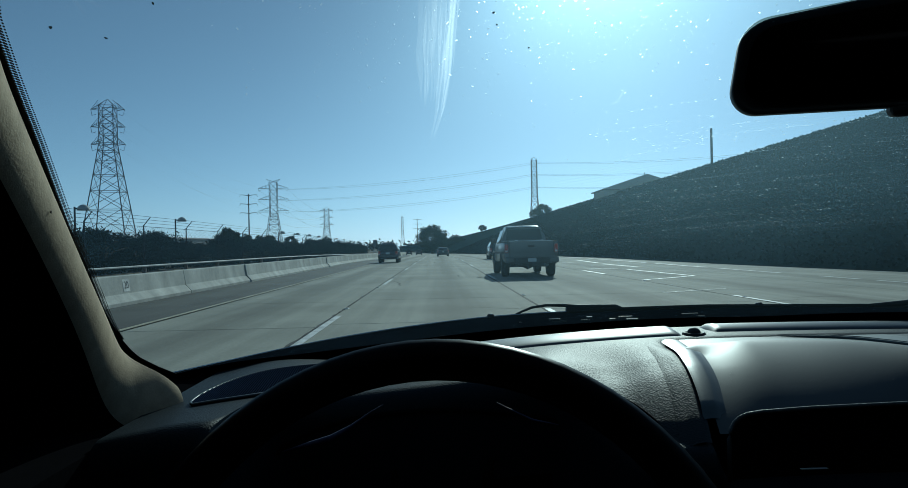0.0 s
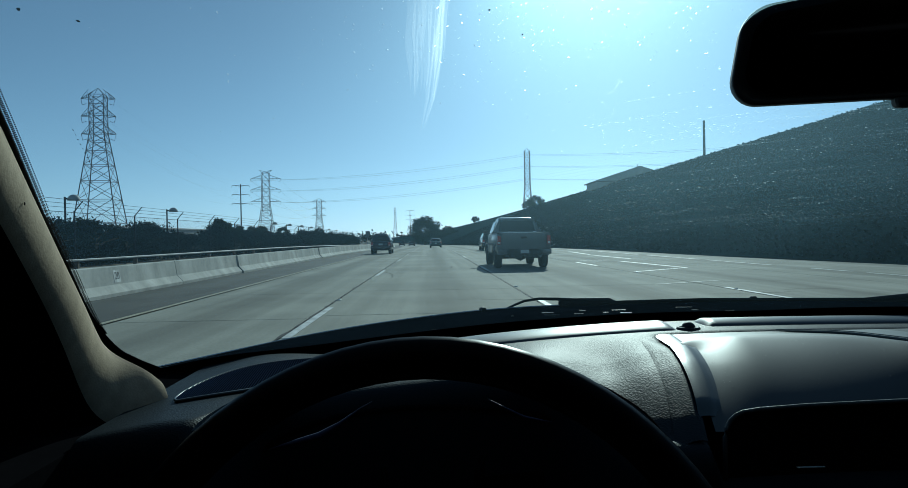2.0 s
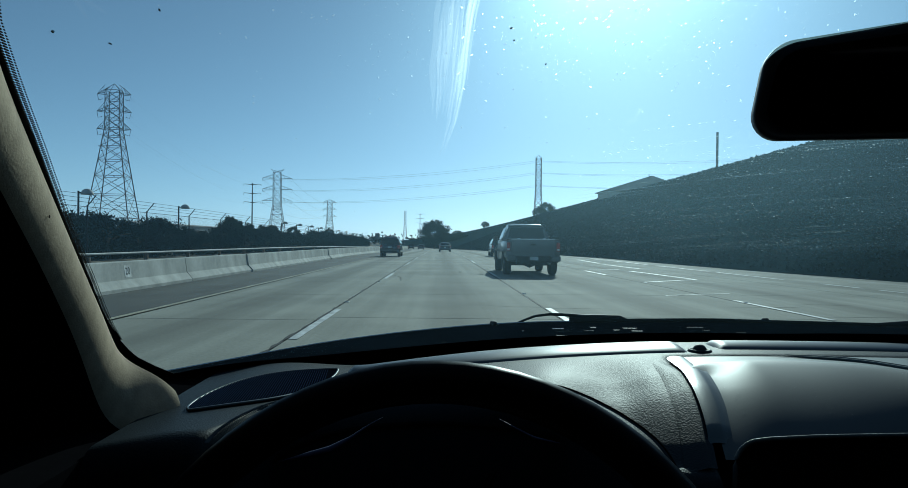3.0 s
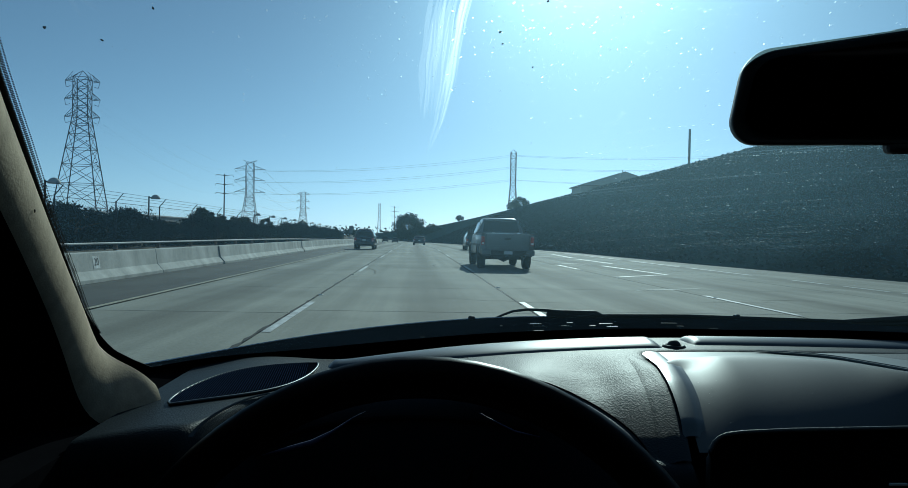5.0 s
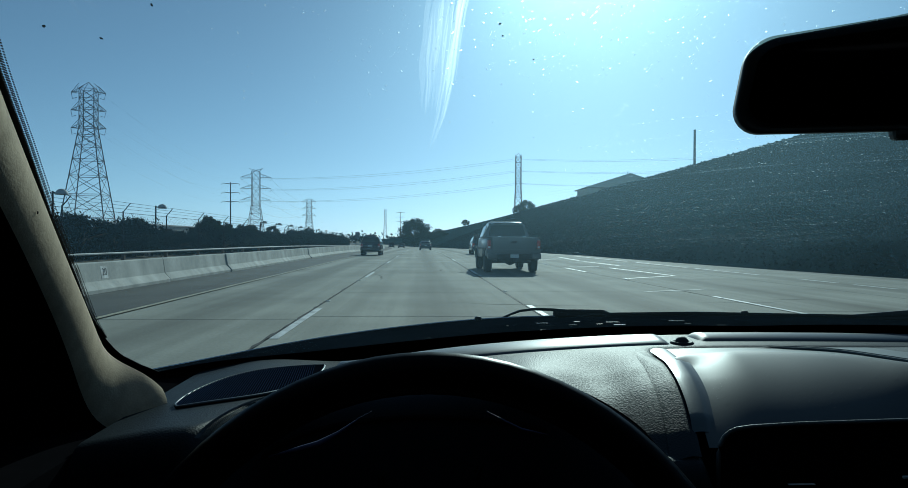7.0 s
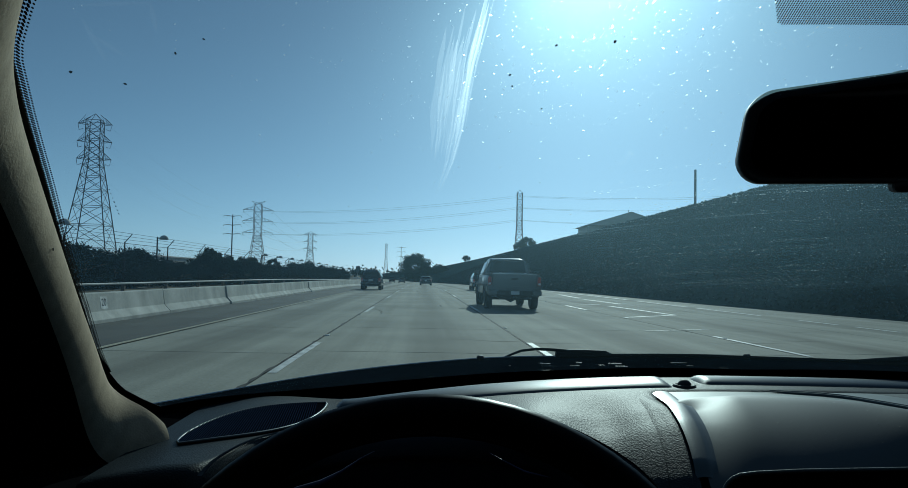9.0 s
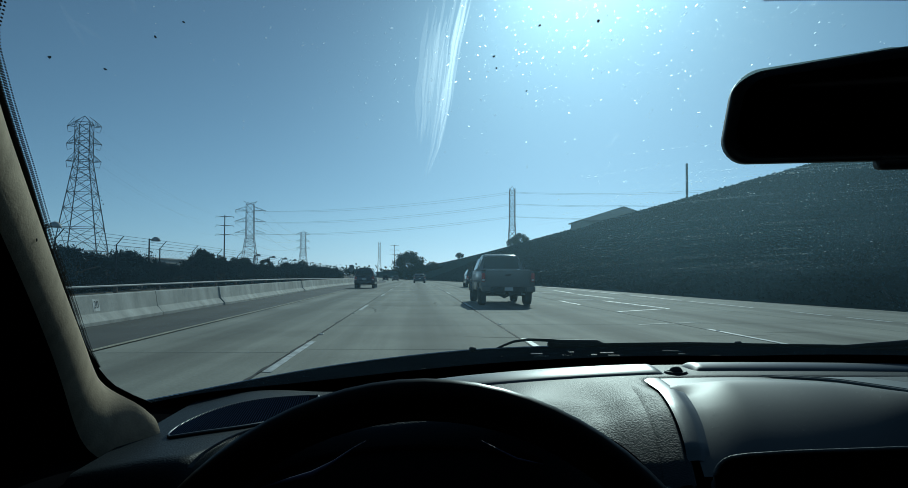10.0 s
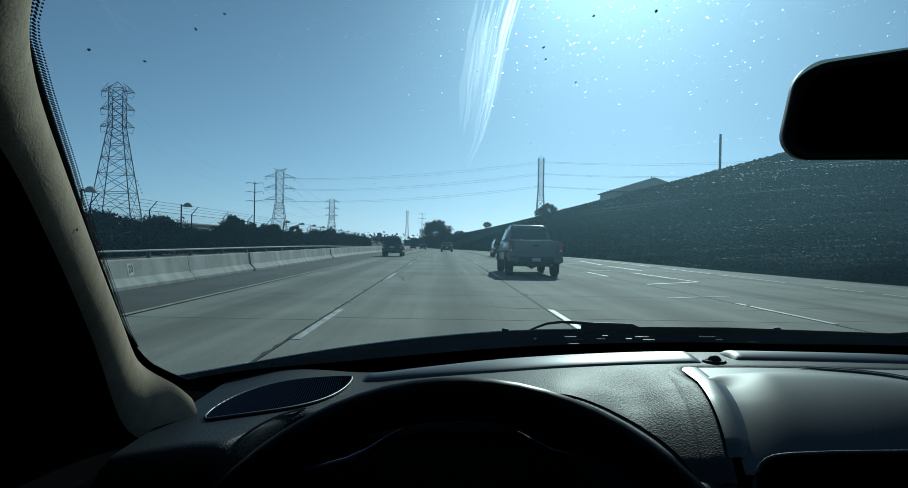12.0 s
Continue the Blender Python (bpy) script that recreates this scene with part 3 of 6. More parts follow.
# fence with angled arms and barbed wire
FX = -15.0
fence = thing("chain_link_fence", "dark chain-link fence with barbed wire on angled arms", "fence")
for k in range(36):
    y = 6 + 6.0 * k
    bm = bmesh.new()
    tube(bm, [(FX + bend(y), y, -0.05 + dip(y)), (FX + bend(y), y, 2.5 + dip(y))], 0.034, 6)
    tube(bm, [(FX + bend(y), y, 2.45 + dip(y)), (FX + bend(y) + 0.36, y, 2.9 + dip(y))], 0.024, 5)
    part("fence_post", bm, FENCE, fence)
for j, (dx, z, r) in enumerate(((0, 2.42, 0.012), (0.12, 2.6, 0.008), (0.24, 2.75, 0.008), (0.36, 2.9, 0.008), (0, 0.12, 0.02))):
    part("fence_rail" if j in (0, 4) else "barbed_wire", tube(bmesh.new(), [(FX + dx + bend(y), y, z + dip(y)) for y in span(6, 216, 36)], r, 4), FENCE, fence)
mesh_wires = bmesh.new()
for k in range(0, 430):
    y = 6 + 0.25 * k
    for s in (1, -1):
        a, b = (FX + bend(y), y, 0.12 + dip(y)), (FX + bend(y), y + s * 2.3, 2.42 + dip(y))
        v = [mesh_wires.verts.new(p) for p in (a, b, (b[0], b[1] + 0.012, b[2]), (a[0], a[1] + 0.012, a[2]))]
        mesh_wires.faces.new(v)
tagged(part("fence_mesh", mesh_wires, FENCE, fence), kind="stuff")


def dome_lamp():
    e = thing("street_lamp", "platform lamp with a white dome shade on a dark pole", "street lamp", "dome lamps")
    part("pole", tube(bmesh.new(), [(0, 0, -0.3), (0, 0, 3.2), (0, 0, 4.0)], [0.08, 0.06, 0.06], 8), TRIMBLACK, e)
    part("arm", boxed(-0.04, 0.62, -0.04, 0.04, 3.86, 3.94, 0.01), TRIMBLACK, e)
    shade = [(0.36 * math.cos(a), 0.36 * math.sin(a)) for a in span(0.0, 1.45, 7)]
    part("shade", lathe(bmesh.new(), [(0.33, 0.0)] + shade, 16, Matrix.Translation((0.52, 0, 3.78))), PALEWALL, e, "white dome shade", True)
    return e


lamp = dome_lamp()
lamp.location = (-21.8, 42.5, -0.08)
for y, z in ((57.8, -0.2), (96, -0.5), (107, -0.5), (118, -0.5), (129, -0.55), (142, -0.6), (158, -0.6), (176, -0.6)):
    copy_thing(lamp, Matrix.Translation((-21.5 + bend(y), y, z)))


# ---- outside: trees ----
def crown_array(rng, h, w, base, clumps, per, leaf):
    """Leaves in many clumps about an uneven crown."""
    out = []
    for _ in range(clumps):
        d = rng.normal(size=3)
        d /= np.linalg.norm(d)
        rad = rng.uniform(0.45, 1.0) ** 0.6
        c = np.array([d[0] * w * rad, d[1] * w * rad, base + (h - base) * (0.5 + 0.5 * d[2] * rad)])
        c[:2] *= 0.75 + 0.5 * rng.uniform()
        r = rng.uniform(0.10, 0.2) * w + 0.15
        p = rng.normal(size=(per, 3)) * r * 0.55
        p[:, 2] *= 0.7
        out.append(c + p)
    return np.concatenate(out)


def tree(name, seed, h, w, label, category="tree", group="", leaf=0.16, clumps=90, per=55, base=0.3, material=None):
    rng = np.random.default_rng(seed)
    e = thing(name, label, category, group)
    bm = bmesh.new()
    lean = rng.uniform(-0.05, 0.05, 2) * h
    top = h * 0.75
    tube(bm, [(0, 0, -0.4), (lean[0] * 0.3, lean[1] * 0.3, top * 0.4), (lean[0], lean[1], top)], [h * 0.05 + 0.05, h * 0.024 + 0.03, 0.03], 7)
    for k in range(7):
        a, z = k * 2.4 + rng.uniform(), top * rng.uniform(0.3, 0.8)
        s = np.array([lean[0] * z / top, lean[1] * z / top, z])
        q = s + np.array([math.cos(a) * w * 0.7, math.sin(a) * w * 0.7, h * 0.18])
        tube(bm, [tuple(s), tuple((s + q) / 2 + [0, 0, 0.05 * h]), tuple(q)], [h * 0.012 + 0.02, h * 0.008 + 0.015, 0.012], 5)
    part("trunk", bm, BARK, e)
    tagged(scatter_mesh("crown", 4, leaf_quads(crown_array(rng, h, w, h * base, clumps, per, leaf), leaf, rng), material or LEAF, e), kind="stuff")
    return e


def place(ob, spots):
    """Stands a thing at the first spot and copies at the others: x, y, z, turn, scale."""
    spots = [(x, y, z + (dip(y) * min(1, max(0, (60 + x) / 25)) if z == -0.3 else 0), turn, s) for x, y, z, turn, s in spots]
    for x, y, z, turn, s in spots[1:]:
        copy_thing(ob, pose(x, y, z, 0, 0, turn) @ Matrix.Scale(s, 4))
    x, y, z, turn, s = spots[0]
    ob.matrix_basis = pose(x, y, z, 0, 0, turn) @ Matrix.Scale(s, 4)


rng = np.random.default_rng(12)
hedge = [tree("shrub", 30 + i, 2.6, 1.7, "dense dark shrub growing behind the fence", "shrub", "shrubs behind the fence", leaf=0.085, clumps=64, per=70, base=0.05, material=LEAF_D) for i in range(3)]
for i, ob in enumerate(hedge):
    spots = []
    for k in range(34):
        y = 12 + 5.4 * k + i * 1.8
        size = 0.88 + 0.22 * math.sin(0.31 * y) * math.sin(0.13 * y + 1) + rng.uniform(-0.16, 0.14)
        spots.append((-17.2 - rng.uniform(0, 3.0) + bend(y), y, -0.2 + dip(y), rng.uniform(0, 360), size - 0.25 * dip(y)))
    place(ob, spots)
tall = [tree("tree", 50 + i, 8.5, 2.6, "dark broad-leaved tree with an uneven open crown", "tree", "trees behind the fence", leaf=0.22, clumps=70, per=55, base=0.28) for i in range(3)]
place(tall[0], [(-33, 112, -0.3, 0, 0.60), (-27.6, 92, -0.3, 40, 0.56), (-38, 150, -0.3, 10, 0.62), (-60, 150, -0.3, 140, 0.7), (-44, 210, -0.3, 200, 0.75)])
place(tall[1], [(-31, 102, -0.3, 0, 0.46), (-30.5, 126, -0.3, 75, 0.52), (-45, 165, -0.3, 160, 0.62), (-36, 62, -0.3, 250, 0.40), (-62, 260, -0.3, 20, 0.8)])
place(tall[2], [(-29.0, 59, -0.3, 0, 0.42), (-34, 140, -0.3, 120, 0.55), (-52, 190, -0.3, 30, 0.72), (-70, 230, -0.3, 310, 0.8), (-48, 300, -0.3, 80, 0.9)])
big = tree("tree", 71, 13.0, 6.5, "large round dark tree standing beside the road", "tree", leaf=0.30, clumps=190, per=70, base=0.08)
big.matrix_basis = pose(-2.6, 305, -0.3 + dip(305)) @ Matrix.Scale(0.97, 4)
copy_thing(big, pose(9, 345, -0.3 + dip(345), 0, 0, 70) @ Matrix.Scale(0.72, 4))
copy_thing(big, pose(4.5, 375, -0.3 + dip(375), 0, 0, 150) @ Matrix.Scale(0.66, 4))
bush = tree("shrub", 81, 3.6, 2.4, "rounded dark bush on the crest of the embankment", "shrub", "crest bushes", leaf=0.16, clumps=70, per=50, base=0.03)
place(bush, [(38.4, 255, CREST_Z - 0.5, 0, 1.22), (36.4, 262, CREST_Z - 0.6, 60, 0.85), (26.5, 420, CREST_Z - 2.0, 120, 1.0), (CREST_X + 1, 380, CREST_Z - 2, 10, 0.5)])
# distant wood line on the horizon
rng = np.random.default_rng(8)
pts = []
for k in range(340):
    x = -620 + 1000 * rng.uniform()
    y = 620 + 300 * rng.uniform() + abs(x) * 0.2
    h = rng.uniform(4, 10)
    c = rng.normal(size=(46, 3)) * [3.6, 3.0, h * 0.28] + [x, y, h * 0.40]
    pts.append(c)
far = scatter_mesh("far_trees", 4, leaf_quads(np.concatenate(pts), 1.5, rng), LEAF_D)
tagged(far, "distant line of dark trees along the horizon", "trees", kind="stuff")


# ---- outside: pylons, poles, cables ----
def lattice_leg_points(h, wide, waist, zt):
    return lambda z: (wide + (waist - wide) * min(1, z / zt)) / 2


def pylon(label, h=45.0, wide=9.5, waist=2.6, arms=((0.70, 6.0), (0.80, 6.0), (0.90, 6.6)), horns=True, knee=0.62):
    """A lattice tower: four legs, crossed bracing, three pairs of cross-arms."""
    n_top = max(4, round(h * (0.955 - knee) / (waist * 0.95)))
    e = thing("pylon", label, "pylon", "lattice pylons")
    zt = h * knee
    half = lattice_leg_points(h, wide, waist, zt)
    levels = [zt * q for q in (0, 0.22, 0.42, 0.58, 0.72, 0.84, 0.93, 1)] + [zt + (h * 0.955 - zt) * k / n_top for k in range(1, n_top + 1)]
    for sx in (-1, 1):
        for sy in (-1, 1):
            part("leg", tube(bmesh.new(), [(sx * half(z), sy * half(z), z) for z in (0, zt, levels[-1])], [0.17, 0.13, 0.10], 4), TOWER, e)
    bm = bmesh.new()
    for z0, z1 in zip(levels, levels[1:]):
        a, b = half(z0), half(z1)
        for p, q in (((-a, -a), (b, -b)), ((a, -a), (-b, -b)), ((-a, a), (b, b)), ((a, a), (-b, b)), ((-a, -a), (-b, b)), ((-a, a), (-b, -b)), ((a, -a), (b, b)), ((a, a), (b, -b))):
            tube(bm, [(*p, z0), (*q, z1)], 0.075, 4, cap=False)
        for p, q in (((-b, -b), (b, -b)), ((b, -b), (b, b)), ((b, b), (-b, b)), ((-b, b), (-b, -b))):
            tube(bm, [(*p, z1), (*q, z1)], 0.07, 4, cap=False)
    part("bracing", bm, TOWER, e)
    w = waist / 2
    for q, reach in arms:
        z = h * q
        for s in (-1, 1):
            bm = bmesh.new()
            tip = (s * reach, 0, z)
            for y in (-w, w):
                tube(bm, [(s * w, y, z), tip], 0.08, 4)
                tube(bm, [(s * w, y, z + h * 0.05), tip], 0.07, 4)
                for f in (0.33, 0.66):
                    x = s * (w + (reach - w) * f)
                    tube(bm, [(x, y * (1 - f), z), (x - s * 0.5, y * (1 - f) * 1.1, z + h * 0.05 * (1 - f) + 0.1)], 0.05, 4)
            arm = part("cross_arm", bm, TOWER, e)
            part("insulator", tube(bmesh.new(), [(s * reach, 0, z), (s * (reach - 0.4), -0.3, z - 1.9), (s * (reach - 1.5), -0.2, z - 1.5)], 0.07, 4), TRIMBLACK, arm)
    if horns:
        for s in (-1, 1):
            bm = bmesh.new()
            for y in (-w, w):
                tube(bm, [(s * w * 0.6, y, h * 0.955), (s * 4.2, 0, h)], 0.07, 4)
                tube(bm, [(-s * w, y, h * 0.955), (s * 4.2, 0, h)], 0.06, 4)
            part("horn", bm, TOWER, e)
    else:
        bm = bmesh.new()
        for sx in (-1, 1):
            for sy in (-1, 1):
                tube(bm, [(sx * w, sy * w, h * 0.955), (0, 0, h)], 0.07, 4)
        part("peak", bm, TOWER, e)
    return e


pylon_a = pylon("tall grey lattice pylon with three pairs of cross-arms", 46.2, 13.2, 3.9, ((0.715, 4.7), (0.825, 4.7), (0.935, 4.6)), False, 0.72)
pylon_a.matrix_basis = pose(-95.2, 205, -0.3, 0, 0, 8)
pylon_b = pylon("grey lattice pylon with horned top carrying cables across the road", 45.5, 11.0, 4.6, ((0.567, 9.2), (0.726, 9.2), (0.877, 9.2)), True, 0.53)
pylon_b.matrix_basis = pose(-102.2, 438, -0.3, 0, 0, 4)
pylon_c = pylon("narrow lattice pylon behind the embankment carrying cables", 45.8, 6.0, 2.7, ((0.66, 1.6), (0.80, 1.6), (0.93, 1.6)), False, 0.6)
pylon_c.matrix_basis = pose(49.3, 354, 0, 0, 0, 0)
pylon_d = pylon("distant grey lattice pylon with three cross-arms", 41, 9.5, 4.4, ((0.60, 6.3), (0.76, 6.3), (0.92, 6.3)), False, 0.6)
pylon_d.matrix_basis = pose(-105, 662, -0.5)
pylon_e = copy_thing(pylon_c, pose(-45, 882, -0.5) @ Matrix.Scale(0.9, 4))
tagged(pylon_e, "small far lattice pylon beyond the trees")


def power_pole(h, label):
    e = thing("power_pole", label, "power pole", "power poles")
    part("pole", tube(bmesh.new(), [(0, 0, 0), (0, 0, h)], [0.42, 0.24], 8), TOWER, e)
    for q in (0.67, 0.82, 0.97):
        for s in (-1, 1):
            arm = part("cross_arm", tube(bmesh.new(), [(0, 0, h * q), (s * 2.0, 0, h * q + 0.25), (s * 4.2, 0, h * q + 0.45)], [0.22, 0.16, 0.10], 5), TOWER, e)
            part("insulator", tube(bmesh.new(), [(s * 4.2, 0, h * q + 0.45), (s * 4.7, 0, h * q - 0.6)], 0.08, 4), TRIMBLACK, arm)
    return e


pole_f = power_pole(32, "tall dark steel power pole with three pairs of arms")
pole_f.matrix_basis = pose(-101.8, 379, -0.3, 0, 0, 6)
tagged(copy_thing(pole_f, pose(-20, 672, -0.5) @ Matrix.Scale(0.9, 4)), "distant dark power pole with three pairs of arms")


def cable(a, b, sag, r=0.036):
    pts = [Vector(a).lerp(Vector(b), s) - Vector((0, 0, 4 * sag * s * (1 - s))) for s in span(0, 1, 17)]
    ob = part("power_cable", tube(bmesh.new(), pts, r, 4), WIRE)
    return tagged(ob, "thin dark sagging power cable between pylons", "cable", "power cables")


for q, qc in ((0.567, 0.66), (0.726, 0.80), (0.877, 0.93)):
    for s in (-1, 1):
        cable((-102.2 + s * 9.2, 438, 45.5 * q - 1.2), (49.3 + s * 1.4, 354 + s * 2, 45.8 * qc), 3.0)
        cable((49.3 + s * 1.6, 354 + s * 2, 45.8 * qc), (190, 300 + s * 5, 45.8 * qc + 1), 3.0)
        cable((-102.2 + s * 9.2, 438, 45.5 * q - 1.2), (-105 + s * 6.3, 662, 41 * (q + 0.03)), 6.0, 0.05)
for s in (-1, 1):
    for q, qb in ((0.715, 0.567), (0.825, 0.726), (0.935, 0.877)):
        cable((-95.2 + s * 4.7, 205, 46.2 * q - 1.5), (-102.2 + s * 9.2, 438, 45.5 * qb - 1.2), 7.0, 0.012)


# ---- outside: houses, signs ----
def house(label, w, d, h, roof_h, wall=STUCCO):
    e = thing("house", label, "house")
    part("wall", boxed(-w / 2, w / 2, -d / 2, d / 2, -1, h), wall, e)
    bm = bmesh.new()
    o = 0.5
    c = [(-w / 2 - o, -d / 2 - o), (w / 2 + o, -d / 2 - o), (w / 2 + o, d / 2 + o), (-w / 2 - o, d / 2 + o)]
    low = [bm.verts.new((x, y, h)) for x, y in c]
    eave = [bm.verts.new((x, y, h + 0.2)) for x, y in c]
    r0, r1 = bm.verts.new((0, -d / 2 - o, h + roof_h)), bm.verts.new((0, d / 2 + o, h + roof_h))
    bm.faces.new(low)
    for k in range(4):
        bm.faces.new((low[k], low[(k + 1) % 4], eave[(k + 1) % 4], eave[k]))
    bm.faces.new((eave[1], eave[2], r1, r0))
    bm.faces.new((eave[3], eave[0], r0, r1))
    roof = part("roof", bm, ROOFING, e)
    bm = bmesh.new()
    for q in (-d / 2 - o + 0.15, d / 2 + o - 0.15):
        bm.faces.new([bm.verts.new(p) for p in ((-w / 2 - o, q, h + 0.18), (w / 2 + o, q, h + 0.18), (0, q, h + roof_h - 0.03))])
    part("gable", bm, wall, e)
    part("vent_pipe", tube(bmesh.new(), [(0.6, -1, h + roof_h - 0.4), (0.6, -1, h + roof_h + 0.7)], 0.07, 6), STEEL, roof)
    for x in (-w * 0.28, w * 0.28):
        win = part("window", boxed(x - 0.7, x + 0.7, -d / 2 - 0.05, -d / 2 + 0.05, h - 1.9, h - 0.7, 0.02), PALEWALL, e)
        part("pane", boxed(x - 0.6, x + 0.6, -d / 2 - 0.07, -d / 2 - 0.055, h - 1.8, h - 0.8), CARGLASS, win)
    return e


house("pale stucco house with a low gabled roof behind the crest", 18, 9, 0.3, 3.2).matrix_basis = pose(43.3, 148, CREST_Z - 0.1, 0, 0, 0)
shed = thing("warehouse", "long pale low industrial building behind the trees", "building", at=(-78, 150, -0.3))
part("wall", boxed(-14, 14, -65, 120, 0, 4.6), PALEWALL, shed)
part("roof", boxed(-14.4, 14.4, -65.4, 120.4, 4.6, 5.0, 0.05), STEEL, shed)
for k in range(14):
    part("window", boxed(13.9, 14.05, -60 + 12 * k, -54 + 12 * k, 2.4, 3.6), CARGLASS, shed)
post = thing("utility_pole", "plain grey pole standing on the embankment's crest", "pole", at=(38.9, 98, CREST_Z - 0.4))
part("pole", tube(bmesh.new(), [(0, 0, 0), (0, 0, 5.6)], [0.19, 0.17], 8), TOWER, post)
sign = thing("road_sign", "back of a tall dark rectangular sign on one post", "sign", at=(-30, 330, -0.3 + dip(330)))
part("post", tube(bmesh.new(), [(0, 0, 0), (0, 0, 5.2)], 0.09, 6), STEEL, sign)
part("panel", boxed(-0.85, 0.85, -0.09, -0.05, 4.0, 7.2, 0.02), SIGNBACK, sign)
signal = thing("railway_signal", "dark signal mast with a lit red lamp", "signal", at=(-34, 290, -0.3 + dip(290)))
part("mast", tube(bmesh.new(), [(0, 0, 0), (0, 0, 4.2)], 0.09, 6), TRIMBLACK, signal)
part("head", boxed(-0.35, 0.35, -0.05, 0.05, 3.6, 4.8, 0.04), TRIMBLACK, signal)
part("lamp", lathe(bmesh.new(), [(0.18, 0.0), (0.15, 0.05), (0.08, 0.08)], 12, pose(0, -0.06, 4.2, 90)), REDLAMP, signal, "lit red lens")


# ---- outside: vehicles ----
def loft(bm, sections, close=True):
    """Skins a row of loops of equal length."""
    loops = [[bm.verts.new(p) for p in s] for s in sections]
    n = len(loops[0])
    for a, b in zip(loops, loops[1:]):
        for k in range(n):
            bm.faces.new((a[k], a[(k + 1) % n], b[(k + 1) % n], b[k]))
    if close:
        bm.faces.new(loops[0])
        bm.faces.new(loops[-1])
    return bm


def shell(y, hw, z0, z1, r=0.12, tuck=0.0, n=4):
    """A rounded section across a car at y: half width hw, from z0 to z1; the top is drawn in by tuck."""
    pts = []
    for cx, cz, a0 in ((hw - r, z0 + r, -90), (hw - tuck - r, z1 - r, 0), (-(hw - tuck - r), z1 - r, 90), (-(hw - r), z0 + r, 180)):
        for k in range(n + 1):
            a = radians(a0 + 90 * k / n)
            pts.append((cx + r * math.cos(a), y, cz + r * math.sin(a)))
    return pts


def car_wheel(parent, x, y, r=0.36, w=0.24):
    s = 1 if x > 0 else -1
    m = pose(x, y, r, 0, 90, 0)
    tyre = part("wheel", lathe(bmesh.new(), [(r * 0.6, -w / 2), (r * 0.93, -w / 2), (r, -w * 0.35), (r, w * 0.35), (r * 0.93, w / 2), (r * 0.6, w / 2)], 24, m), TYRE, parent, "black tyre", True)
    part("rim", lathe(bmesh.new(), [(0.05, s * w * 0.42), (r * 0.35, s * w * 0.30), (r * 0.61, s * w * 0.50), (r * 0.61, s * w * 0.1)], 16, m), RIM, tyre, "alloy rim", True)


def tail_lamp(parent, x, y, z, w, h):
    lens = part("tail_light", boxed(x - w / 2, x + w / 2, y - 0.03, y + 0.08, z - h / 2, z + h / 2, 0.02), REDLENS, parent, "red tail light")
    part("reverse_lens", boxed(x - w * 0.35, x + w * 0.35, y - 0.036, y - 0.02, z - h * 0.42, z - h * 0.2, 0.004), PLATE, lens)


def glass_pane(parent, name, corners, off):
    """A dark pane over four corners, raised by off."""
    bm = bmesh.new()
    bm.faces.new([bm.verts.new(Vector(c) + Vector(off)) for c in corners])
    solid(bm, 0.012)
    part(name, bm, CARGLASS, parent, "dark window glass")


